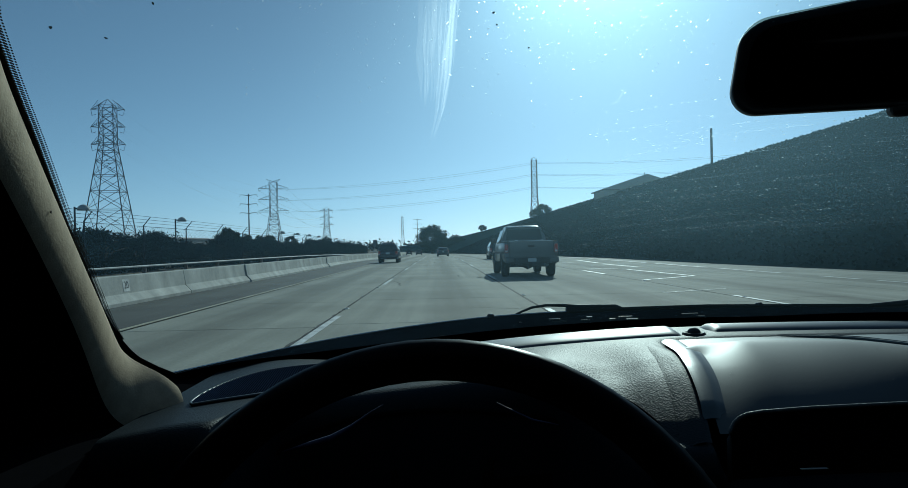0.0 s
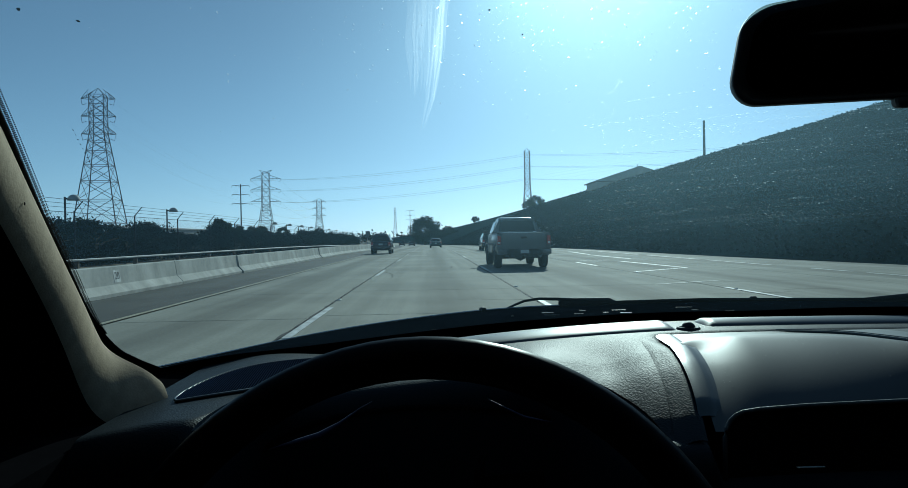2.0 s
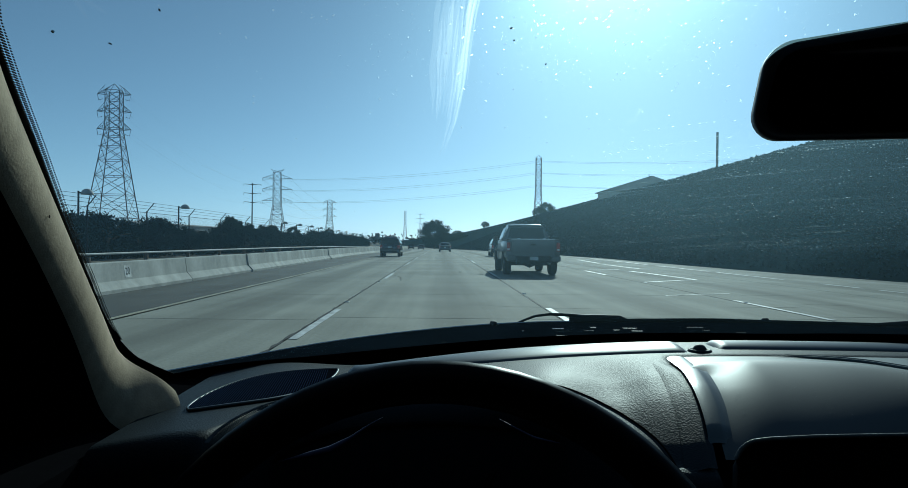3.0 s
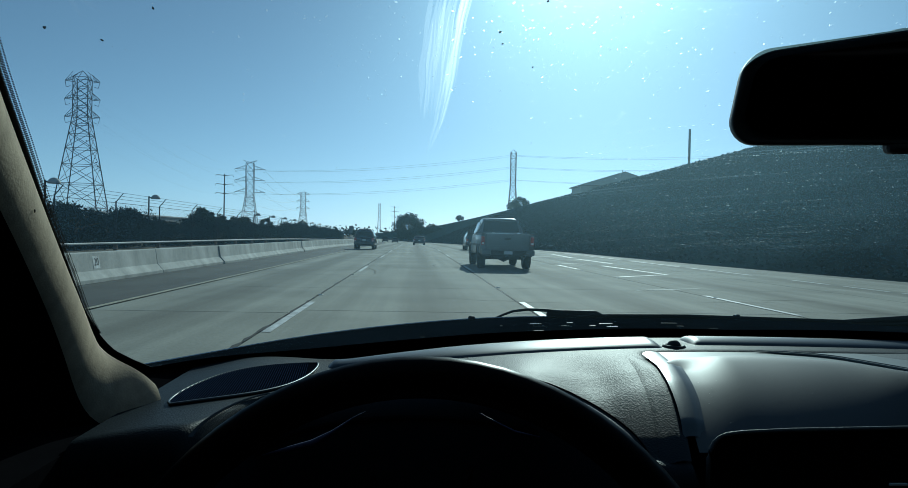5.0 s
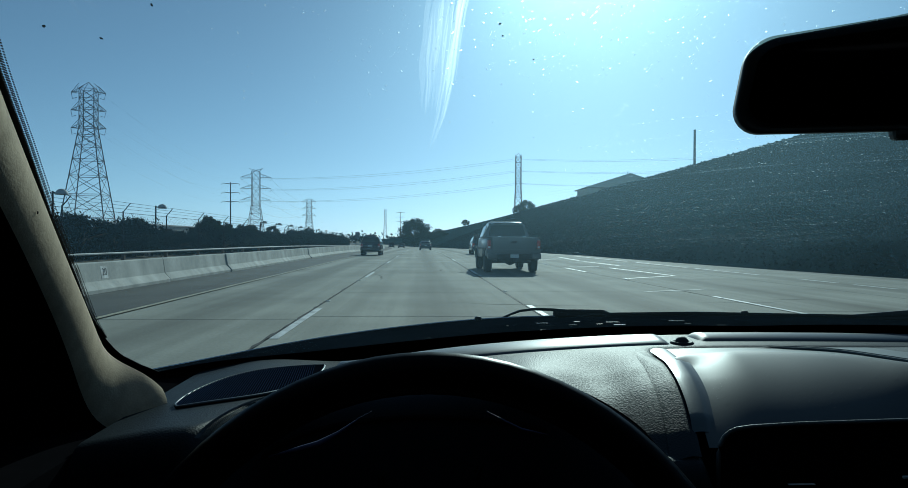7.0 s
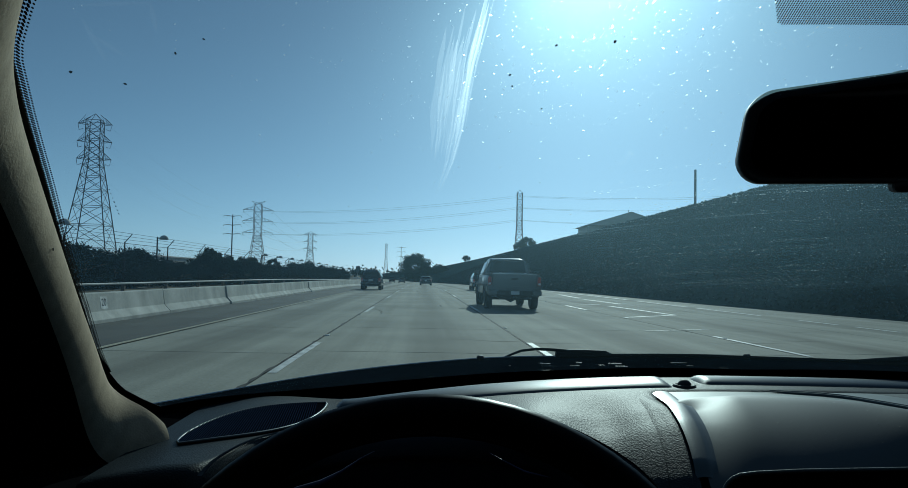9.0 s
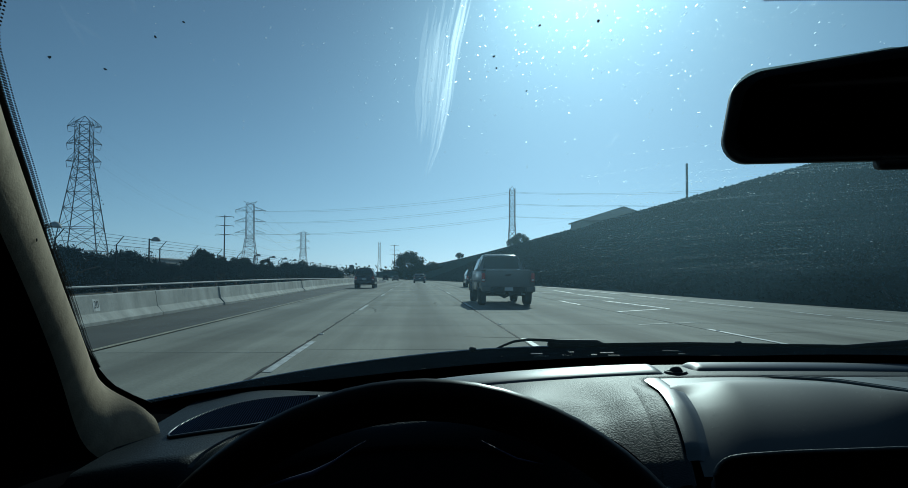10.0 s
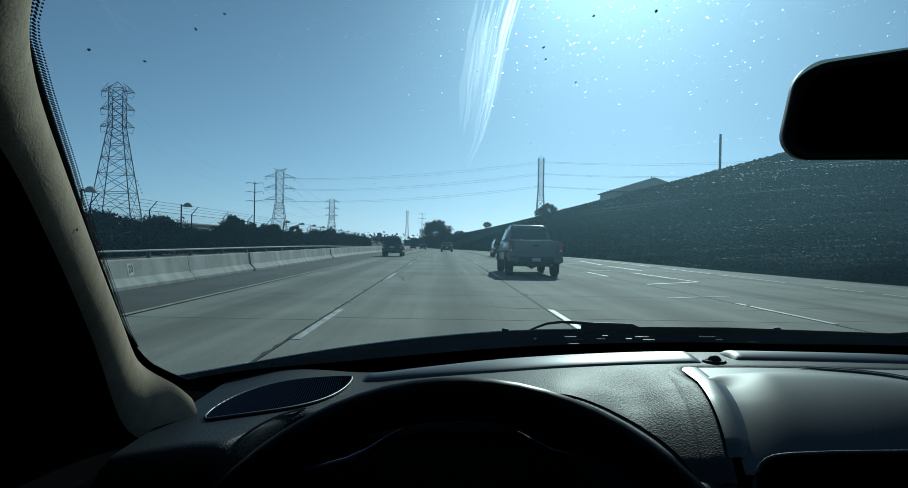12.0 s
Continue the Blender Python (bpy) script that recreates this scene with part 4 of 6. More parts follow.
def pickup(label):
    e = thing("pickup_truck", label, "pickup")
    hw = 0.97
    # bed and lower body, from the tailgate forward
    bm = bmesh.new()
    loft(bm, [shell(0.02, hw - 0.02, 0.62, 1.20, 0.06, 0.02), shell(0.06, hw, 0.58, 1.22, 0.07, 0.02), shell(1.9, hw, 0.55, 1.22, 0.07, 0.02), shell(2.0, hw, 0.52, 1.20, 0.08, 0.02),
              shell(3.9, hw, 0.48, 1.18, 0.1, 0.03), shell(4.0, hw - 0.01, 0.48, 1.16, 0.12, 0.04), shell(5.05, hw - 0.05, 0.5, 1.08, 0.16, 0.06), shell(5.35, hw - 0.12, 0.55, 0.98, 0.18, 0.08)])
    body = part("body", bm, SILVER, e, "silver painted body", True)
    part("bed_floor", boxed(-0.78, 0.78, 0.12, 1.92, 1.222, 1.228), TRIMBLACK, body)
    for x in (-0.86, 0.86):
        part("bed_rail", boxed(x - 0.08, x + 0.08, 0.05, 1.95, 1.215, 1.26, 0.015), TRIMBLACK, body)
    gate = part("tailgate", boxed(-0.78, 0.78, -0.025, 0.03, 0.66, 1.25, 0.02), SILVER, e)
    part("gate_handle", boxed(-0.11, 0.11, -0.04, -0.02, 1.05, 1.12, 0.008), TRIMBLACK, gate)
    part("gate_crease", boxed(-0.74, 0.74, -0.034, -0.024, 0.80, 0.83, 0.004), SILVER, gate)
    # cab
    bm = bmesh.new()
    loft(bm, [shell(2.02, 0.90, 1.1, 1.30, 0.06, 0.02), shell(2.06, 0.89, 1.1, 1.55, 0.08, 0.08), shell(2.16, 0.86, 1.1, 1.80, 0.10, 0.17), shell(2.6, 0.87, 1.1, 1.86, 0.12, 0.19),
              shell(3.3, 0.87, 1.1, 1.85, 0.12, 0.19), shell(3.55, 0.88, 1.1, 1.76, 0.12, 0.17), shell(4.15, 0.92, 1.1, 1.22, 0.05, 0.03)])
    cab = part("cab", bm, SILVER, e, "silver cab", True)
    glass_pane(cab, "rear_window", ((-0.70, 2.01, 1.30), (0.70, 2.01, 1.30), (0.62, 2.14, 1.70), (-0.62, 2.14, 1.70)), (0, -0.035, 0.02))
    for s in (-1, 1):
        glass_pane(cab, "side_window", ((s * 0.90, 2.35, 1.26), (s * 0.90, 3.65, 1.26), (s * 0.745, 3.35, 1.70), (s * 0.725, 2.45, 1.70)), (s * 0.012, 0, 0))
    for s in (-1, 1):
        mir = part("side_mirror", boxed(s * 1.06 - 0.1, s * 1.06 + 0.1, 3.5, 3.62, 1.2, 1.4, 0.03), TRIMBLACK, e)
        part("mirror_arm", boxed(min(s * 0.88, s * 1.0), max(s * 0.88, s * 1.0), 3.54, 3.58, 1.24, 1.28), TRIMBLACK, mir)
        tail_lamp(e, s * 0.885, -0.01, 1.0, 0.12, 0.30)
        for y in (1.05, 4.45):
            car_wheel(e, s * 0.84, y, 0.385, 0.26)
            arch = bmesh.new()
            tube(arch, [(s * 0.965, y + 0.46 * math.cos(a), 0.40 + 0.46 * math.sin(a)) for a in span(0.1, 3.04, 12)], 0.035, 6)
            part("wheel_arch", arch, TRIMBLACK, e)
    bump = part("rear_bumper", boxed(-0.62, 0.62, -0.18, 0.06, 0.48, 0.68, 0.02), TRIMBLACK, e, "dark step bumper")
    for s in (-1, 1):
        part("bumper_cap", boxed(min(s * 0.62, s * 0.95), max(s * 0.62, s * 0.95), -0.20, 0.08, 0.50, 0.70, 0.04), SILVER, bump, "silver bumper end")
    # chrome bar added to imitate the sun's glint along the roof's rear
    part("roof_glint", tube(bmesh.new(), [(-0.60, 2.14, 1.765), (-0.50, 2.14, 1.80), (0.0, 2.13, 1.815), (0.50, 2.14, 1.80), (0.60, 2.14, 1.765)], 0.022, 8), CHROME, cab, "bright bar for the sun's glint on the roof", True)
    # two small bright blocks on top of the tailgate
    for x in (-0.52, 0.38):
        part("gate_bright_block", boxed(x - 0.05, x + 0.05, -0.02, 0.04, 1.262, 1.30, 0.012), CHROME, gate, "small bright block")
    part("gate_trim", boxed(-0.78, 0.78, -0.03, 0.035, 1.252, 1.268, 0.004), CHROME, gate, "bright top edge")
    for s in (-1, 1):
        part("side_moulding", boxed(s * 0.975 - 0.012, s * 0.975 + 0.012, 0.3, 3.9, 0.80, 0.88, 0.008), TRIMBLACK, body)
    part("plate", boxed(-0.15, 0.15, -0.212, -0.198, 0.54, 0.66), PLATE, bump)
    part("tow_hitch", boxed(-0.05, 0.05, -0.26, 0.2, 0.40, 0.49, 0.01), TRIMBLACK, e)
    part("chassis", boxed(-0.5, 0.5, 0.15, 4.9, 0.38, 0.56), TRIMBLACK, e)
    part("exhaust", tube(bmesh.new(), [(0.55, 0.9, 0.4), (0.58, 0.0, 0.42)], 0.04, 8), STEEL, e)
    part("axle", tube(bmesh.new(), [(-0.75, 1.05, 0.385), (-0.2, 1.05, 0.385), (0, 1.05, 0.385), (0.2, 1.05, 0.385), (0.75, 1.05, 0.385)], [0.06, 0.06, 0.15, 0.06, 0.06], 8), TRIMBLACK, e)
    return e


def wagon(name, label, category, paint, length=4.7, hw=0.92, roof=1.75, belt=1.05, floor=0.32, rake=0.25, nose=1.15, spare=False, group=""):
    """A closed car seen from behind: lower body, cabin with its glass, lamps, bumper, wheels."""
    e = thing(name, label, category, group)
    bm = bmesh.new()
    deck = 0.55 if category == "sedan" else 0.0
    loft(bm, [shell(0.0, hw - 0.10, floor + 0.1, belt - 0.06, 0.14, 0.06), shell(0.12, hw - 0.02, floor, belt, 0.14, 0.05), shell(0.6, hw, floor - 0.06, belt + 0.02, 0.14, 0.04),
              shell(length - nose, hw, floor - 0.06, belt, 0.14, 0.05), shell(length - 0.3, hw - 0.06, floor, belt - 0.14, 0.18, 0.08), shell(length, hw - 0.2, floor + 0.1, belt - 0.28, 0.16, 0.08)])
    part("body", bm, paint, e, smooth=True)
    y0 = 0.10 + deck
    y1 = y0 + rake
    ye = length - nose - 0.75
    hs = hw - 0.20
    bm = bmesh.new()
    loft(bm, [shell(y0, hw - 0.06, belt - 0.2, belt + 0.03, 0.05, 0.02), shell(y1, hw - 0.05, belt - 0.2, roof - 0.08, 0.10, 0.16), shell(y1 + 0.3, hw - 0.05, belt - 0.2, roof, 0.12, 0.18),
              shell(ye, hw - 0.05, belt - 0.2, roof - 0.02, 0.12, 0.18), shell(length - nose + 0.05, hw - 0.06, belt - 0.2, belt + 0.02, 0.05, 0.03)])
    cab = part("cabin", bm, paint, e, smooth=True)
    glass_pane(cab, "rear_window", ((-hs, y0 + 0.01, belt + 0.06), (hs, y0 + 0.01, belt + 0.06), (hs - 0.10, y1 - 0.03, roof - 0.16), (-hs + 0.10, y1 - 0.03, roof - 0.16)), (0, -0.05, 0.02))
    for s in (-1, 1):
        glass_pane(cab, "side_window", ((s * (hw - 0.05), y1 + 0.1, belt + 0.05), (s * (hw - 0.05), ye + 0.4, belt + 0.05), (s * (hw - 0.2), ye, roof - 0.14), (s * (hw - 0.2), y1 + 0.2, roof - 0.14)), (s * 0.012, 0, 0))
        tail_lamp(e, s * (hw - 0.14), 0.02, belt - 0.18, 0.16, 0.26)
        part("side_mirror", boxed(s * (hw + 0.08) - 0.09, s * (hw + 0.08) + 0.09, ye + 0.2, ye + 0.32, belt + 0.02, belt + 0.18, 0.03), paint, e)
        for y in (0.85, length - 0.95):
            car_wheel(e, s * (hw - 0.13), y, 0.34, 0.22)
    bump = part("rear_bumper", boxed(-hw + 0.06, hw - 0.06, -0.06, 0.12, floor + 0.06, floor + 0.26, 0.04), TRIMBLACK if spare else paint, e)
    part("plate", boxed(-0.15, 0.15, -0.075, -0.058, floor + 0.32, floor + 0.44), PLATE, bump)
    part("roof_rack", boxed(-hw + 0.32, hw - 0.32, y1 + 0.3, y1 + 0.36, roof - 0.005, roof + 0.04, 0.01), TRIMBLACK, e)
    if spare:
        part("spare_wheel", lathe(bmesh.new(), [(0.1, 0.12), (0.30, 0.12), (0.34, 0.06), (0.34, -0.08)], 24, pose(0.1, -0.02, belt - 0.15, 90)), TYRE, e, "black spare wheel cover", True)
    return e


truck = pickup("silver pickup truck with an extended cab and step bumper")
truck.matrix_basis = pose(3.14, 23.5, 0, 0, 0, 0.2) @ Matrix.Diagonal((0.95, 0.95, 0.97, 1))
wagon("car", "dark blue compact sport utility vehicle in the inner lane", "car", DARKCAR, 4.1, 0.76, 1.45, 0.90, 0.32, 0.16).matrix_basis = along(-3.64, 50.5)
wagon("sedan", "silver grey car on the middle lane", "sedan", SILVER, 4.6, 0.90, 1.42, 0.95, 0.30, 0.55, 1.2).matrix_basis = along(1.1, 105)
wagon("suv", "dark grey sport utility vehicle ahead of the pickup", "car", DARKCAR, 4.5, 0.80, 1.50, 0.95, 0.34, 0.3).matrix_basis = along(4.95, 57)
small = wagon("car", "small distant dark car", "car", DARKCAR, 4.4, 0.88, 1.6, 0.95, 0.3, 0.4, group="distant cars")
small.matrix_basis = along(-4.4, 205)
far_car = wagon("car", "small distant silver car", "car", SILVER, 4.4, 0.86, 1.4, 0.9, 0.3, 0.4, group="distant cars")
far_car.matrix_basis = along(-1.9, 190)


# ---- inside: the car that the camera rides in ----
MID = 0.37  # the car's middle line


def glass_y(x):
    return 1.25 - 0.34 * (x - MID) ** 2


def glass_z(x, y, lift=0.0):
    return 0.90 + 0.45 * (glass_y(x) - y) + lift


GLASS_LEFT = [(0.20, -0.10), (0.30, -0.150), (0.371, -0.2083), (0.392, -0.2243), (0.4035, -0.2303), (0.4434, -0.2441), (0.4746, -0.2542), (0.5107, -0.2656), (0.612, -0.299), (0.7075, -0.3274), (0.773, -0.3476), (0.8368, -0.3674), (0.8865, -0.381), (0.92, -0.3859), (0.949, -0.388), (0.997, -0.3832), (1.0445, -0.3747), (1.2, -0.34)]


def glass_left(y):
    return knots(GLASS_LEFT, y)[0]


def on_glass(x, y, lift=0.0):
    return (x, y, glass_z(x, y, lift))


bm = bmesh.new()
grid(bm, lambda u, v: on_glass(u, v + (glass_y(u) - 1.25)), span(-0.52, 1.26, 40), span(0.16, 1.25, 30))
windshield = thing("windshield", "raked curved car windshield with dusty smeared glass", "windshield", kind="structure")
part("pane", bm, GLASS, windshield, "dusty clear glass", True)

# black ceramic border, inside the glass
FRIT_EDGE = [(-0.52, 1.042), (-0.3747, 1.043), (-0.31, 1.047), (-0.26, 1.060), (-0.20, 1.080), (-0.11, 1.096), (0.0, 1.105), (0.25, 1.107), (0.52, 1.093), (0.74, 1.036), (1.3, 0.90)]


def frit_edge(x):
    return sum(knots(FRIT_EDGE, max(-0.52, min(1.3, x + d)))[0] for d in (-0.03, 0, 0.03)) / 3


bm = bmesh.new()
grid(bm, lambda u, v: on_glass(u, frit_edge(u) + (glass_y(u) + 0.0 - frit_edge(u)) * v, -0.003), span(-0.5, 1.24, 60), span(0, 1, 5))
grid(bm, lambda u, v: on_glass(glass_left(u) - 0.0062 * smooth_step(0.90, 0.78, u) - v * 0.045, u, -0.0031), span(0.2, 1.10, 80), span(0, 1, 3))
grid(bm, lambda u, v: (u, glass_y(u) - 0.002, 0.78 + 0.124 * v), span(-0.56, 1.28, 50), [0, 1])
part("frit_border", solid(bm, 0.0005), FRIT, windshield, "opaque black border band")
# dotted edge of the border
dots = bmesh.new()


def dot_at(x, y, r):
    vs = [dots.verts.new(on_glass(x + r * math.cos(a), y + r * 1.3 * math.sin(a), -0.0036)) for a in [k * math.pi / 3 for k in range(6)]]
    dots.faces.new(vs)


y = 0.26
row = 0
while y < 0.88:
    for j in range(4):
        dot_at(glass_left(y) - 0.0056 * smooth_step(0.90, 0.78, y) + 0.0015 * j * (0.35 + 0.65 * smooth_step(0.90, 0.78, y)) - 0.0002, y + (0.0011 if j % 2 else 0), 0.00094 - 0.0001 * j)
    y += 0.0022
for j in range(28):
    y = 0.3830 + j * 0.0014
    for i in range(150):
        x = 0.2215 + 0.6 * (y - 0.422) + i * 0.0016 + (0.0008 if j % 2 else 0)
        if i * 0.0016 + (0.4225 - y) > 0.003:
            dot_at(x, y, 0.00056)
tagged(part("frit_dots", dots, FRIT, windshield), kind="stuff")


# headliner and cabin shell
bm = bmesh.new()
grid(bm, lambda u, v: (u, glass_y(u) - 1.25 + 0.285 - v, glass_z(u, glass_y(u) - 1.25 + 0.285) - 0.004 + 0.03 * math.sin(min(1, v / 0.5) * 1.57) - 0.02 * max(0, abs(u - MID) - 0.45) * 2), span(-0.56, 1.30, 20), [0, 0.03, 0.1, 0.25, 0.5, 1.0, 1.7])
tagged(part("ceiling", solid(bm, 0.03), HEADLINER, smooth=True), "beige fabric headliner above the windshield", "headliner", kind="structure")
# solid sides and rear are added to block light where windows would be
for name, b, label in (("wall_left", (-0.62, -0.56, -1.5, 0.25, 0.2, 1.5), "unseen black panel keeping light out on the driver's side"), ("wall_left_low", (-0.62, -0.56, 0.25, 1.15, 0.2, 0.93), "black lower panel keeping light out beside the dashboard"), ("door_sill", (-0.56, -0.319, 0.20, 1.05, 0.2, 0.895), "door top beside the dashboard, black for the shade there"),
                       ("wall_right", (1.30, 1.36, -1.5, 0.75, 0.2, 1.5), "unseen black panel keeping light out on the passenger's side"),
                       ("wall_rear", (-0.62, 1.36, -1.56, -1.5, 0.2, 1.5), "unseen black panel closing the cabin's rear to light"), ("floor", (-0.62, 1.36, -1.56, 1.15, 0.15, 0.2), "dark carpeted cabin floor"),
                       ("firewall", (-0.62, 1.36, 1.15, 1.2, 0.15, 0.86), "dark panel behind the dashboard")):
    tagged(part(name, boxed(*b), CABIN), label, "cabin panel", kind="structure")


# added panel closing off the driver's side, up to the pillar, against stray light
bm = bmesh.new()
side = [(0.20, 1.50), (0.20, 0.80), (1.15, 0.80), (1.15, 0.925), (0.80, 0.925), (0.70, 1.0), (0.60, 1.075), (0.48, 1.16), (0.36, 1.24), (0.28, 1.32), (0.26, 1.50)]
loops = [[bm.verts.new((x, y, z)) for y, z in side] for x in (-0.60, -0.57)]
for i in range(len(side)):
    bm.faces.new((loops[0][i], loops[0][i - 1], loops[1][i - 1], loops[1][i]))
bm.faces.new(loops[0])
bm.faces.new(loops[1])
tagged(part("wall_left_front", bm, CABIN), "unseen black panel blocking stray light beside the driver", "cabin panel", kind="structure")


# A-pillar trim
PILLAR_EDGE = [(0.0, -0.128, 0.24, 1.245), (0.5, -0.176, 0.305, 1.222), (1, -0.218, 0.37, 1.2155), (2, -0.252, 0.44, 1.198), (3, -0.2825, 0.54, 1.145), (4, -0.316, 0.66, 1.076), (5, -0.331, 0.73, 1.027), (6, -0.3415, 0.78, 0.989), (6.6, -0.3405, 0.80, 0.966), (7.1, -0.330, 0.81, 0.950), (7.6, -0.312, 0.82, 0.938), (8.1, -0.297, 0.825, 0.926), (8.6, -0.286, 0.83, 0.912)]


def pillar_edge(t):
    """The trim's inner edge, rounded off between its knots."""
    s = [knots(PILLAR_EDGE, min(8.6, max(0, t + d))) for d in (-0.3, -0.15, 0, 0.15, 0.3)]
    return Vector([sum(c) / 5 for c in zip(*s)])


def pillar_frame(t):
    """Outward and inward directions of the trim's round section; inward faces the camera's eye."""
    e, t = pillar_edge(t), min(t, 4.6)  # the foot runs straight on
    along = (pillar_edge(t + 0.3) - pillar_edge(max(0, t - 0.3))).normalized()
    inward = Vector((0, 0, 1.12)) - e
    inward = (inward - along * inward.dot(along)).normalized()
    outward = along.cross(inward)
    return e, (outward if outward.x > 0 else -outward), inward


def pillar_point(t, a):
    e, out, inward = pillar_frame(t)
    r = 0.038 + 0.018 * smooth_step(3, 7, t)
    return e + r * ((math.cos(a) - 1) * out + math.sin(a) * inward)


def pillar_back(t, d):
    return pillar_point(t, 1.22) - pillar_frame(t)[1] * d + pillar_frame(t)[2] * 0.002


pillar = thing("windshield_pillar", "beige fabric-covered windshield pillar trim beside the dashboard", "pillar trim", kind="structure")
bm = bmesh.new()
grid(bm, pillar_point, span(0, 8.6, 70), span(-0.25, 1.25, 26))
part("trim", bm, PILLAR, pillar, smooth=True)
# the trim's unlit rear is a black sheet, its shade put into the colour
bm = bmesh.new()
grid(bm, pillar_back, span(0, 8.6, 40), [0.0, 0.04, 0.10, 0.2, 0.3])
part("shaded_rear", bm, CABIN, pillar, "rear of the pillar, painted black for shade", True)
part("seal", tube(bmesh.new(), [pillar_edge(t) + Vector((-0.006, 0.004, 0.0)) for t in span(0, 8.4, 70)], 0.0025, 6), FRIT, pillar, "black rubber seal", True)
for i, (t, v, r) in enumerate(((8.1, 0.75, 0.0012), (3.1, 0.6, 0.0006))):
    p = pillar_point(t, v)
    part("stain", lathe(bmesh.new(), [(r, 0), (r * 0.7, 0.0006)], 7, Matrix.Translation(p + Vector((0.001, -0.001, 0))) @ pose(0, 0, 0, 80, 0, 25) @ Matrix.Diagonal((1, 2.4, 1, 1))), BUG, pillar, "small dark scuff")


# dashboard
def crown(x):
    return 0.955 - (0.13 if x < 0.45 else 0.03) * (x - 0.45) ** 2


GROOVE = [(0.66, 0.277), (0.70, 0.286), (0.73, 0.293), (0.75, 0.297), (0.793, 0.303), (0.863, 0.312), (0.95, 0.320), (1.0, 0.325)]
STRIP_R = [(0.66, 0.287), (0.70, 0.297), (0.729, 0.304), (0.758, 0.312), (0.797, 0.319), (0.858, 0.329), (0.955, 0.346), (1.0, 0.37)]


def eased(pairs, t, d=0.02):
    """Knots with their corners rounded off."""
    s = [knots(pairs, min(pairs[-1][0], max(pairs[0][0], t + k * d))) for k in (-1, -0.5, 0, 0.5, 1)]
    return [sum(c) / 5 for c in zip(*s)]


def front_y(x):
    y = 0.66 + 0.13 * smooth_step(-0.215, -0.165, x)
    return y - 0.135 * smooth_step(0.14, 0.225, x)


def dash_skin(x, y):
    """The dashboard's top as one smooth skin, falling away towards the driver."""
    return crown(x) + 0.025 * smooth_step(-0.08, -0.26, x) - (0.55 * max(0, 0.86 - y) ** 1.5 + 0.32 * max(0, 0.80 - y) ** 1.5) * smooth_step(-0.15, 0.05, x)


def hollow(x, g):
    """The shallow trough beside the bead."""
    return 0.0185 * smooth_step(g - 0.18, g - 0.085, x) - 0.0085 * smooth_step(g - 0.085, g - 0.030, x)


def dash_z(x, y):
    z = dash_skin(x, y)
    g = eased(GROOVE, y)[0]
    near = smooth_step(0.975, 0.82, y)
    z -= hollow(x, g) * near
    z -= 0.035 * smooth_step(g - 0.004, g + 0.012, x) * smooth_step(0.955, 0.90, y)
    return z


def dash_point(u, v):
    yf, r = front_y(u), 0.030
    if v <= 1:
        y = 1.16 + (yf + r - 1.16) * v
        return (u, y, dash_z(u, y) - 0.03 * smooth_step(1.06, 1.16, y))
    z0 = dash_z(u, yf + r)
    if v <= 2:
        a = (v - 1) * math.pi / 2
        return (u, yf + r - r * math.sin(a), z0 - r * (1 - math.cos(a)))
    return (u, yf + 0.02 * (v - 2), z0 - r - 0.28 * (v - 2))


dashboard = thing("dashboard", "dark grey vinyl car dashboard lit from the windshield", "dashboard")
bm = bmesh.new()
grid(bm, dash_point, span(-0.318, 0.42, 112) + span(0.43, 1.30, 40), span(0, 1, 70) + span(1.1, 2, 9) + [2.4, 3.0])
part("dash_pad", bm, DASH, dashboard, "grained dark vinyl pad", True)

# grained bead along the pad's inner edge
bm = bmesh.new()


def bead_point(w, y):
    g = eased(GROOVE, y)[0]
    x = g - 0.031 * (1 - w)
    valley = dash_skin(0.29, y) - hollow(x, g) * smooth_step(0.975, 0.82, y)
    foot = valley + (dash_skin(0.29, y) - 0.0055 - valley) * smooth_step(0.3, 1, w)
    return (x, y, foot - 0.0008 + 0.0036 * math.sin(math.pi * min(1, w * 0.95)) * smooth_step(0.965, 0.875, y))


grid(bm, bead_point, span(0, 1, 14), span(0.962, 0.675, 60))
part("pad_bead", bm, DASH, dashboard, "grained vinyl bead", True)

# seam and stitches round the instrument hood
SEAM = [(0, 0.10, 0.832), (1, 0.169, 0.820), (2, 0.202, 0.795), (3, 0.221, 0.767), (4, 0.234, 0.735), (5, 0.240, 0.714), (6, 0.244, 0.692), (6.6, 0.244, 0.675)]
pts = []
for t in span(0, 6.6, 40):
    x, y = eased(SEAM, t, 0.5)
    pts.append((x, y, dash_z(x, y) + 0.0004))
part("hood_seam", tube(bmesh.new(), pts, 0.0010, 6), CABIN, dashboard, "dark seam", True)
bm = bmesh.new()


def lip_ring(t, v):
    """A low roll just inside the seam."""
    x, y = eased(SEAM, t, 0.5)
    return Vector((x - 0.005 - 0.036 * v, y - 0.004 - 0.026 * v, dash_z(x, y) + 0.002 * math.sin(math.pi * min(1, v * 1.6)) - 0.001 * v * v))


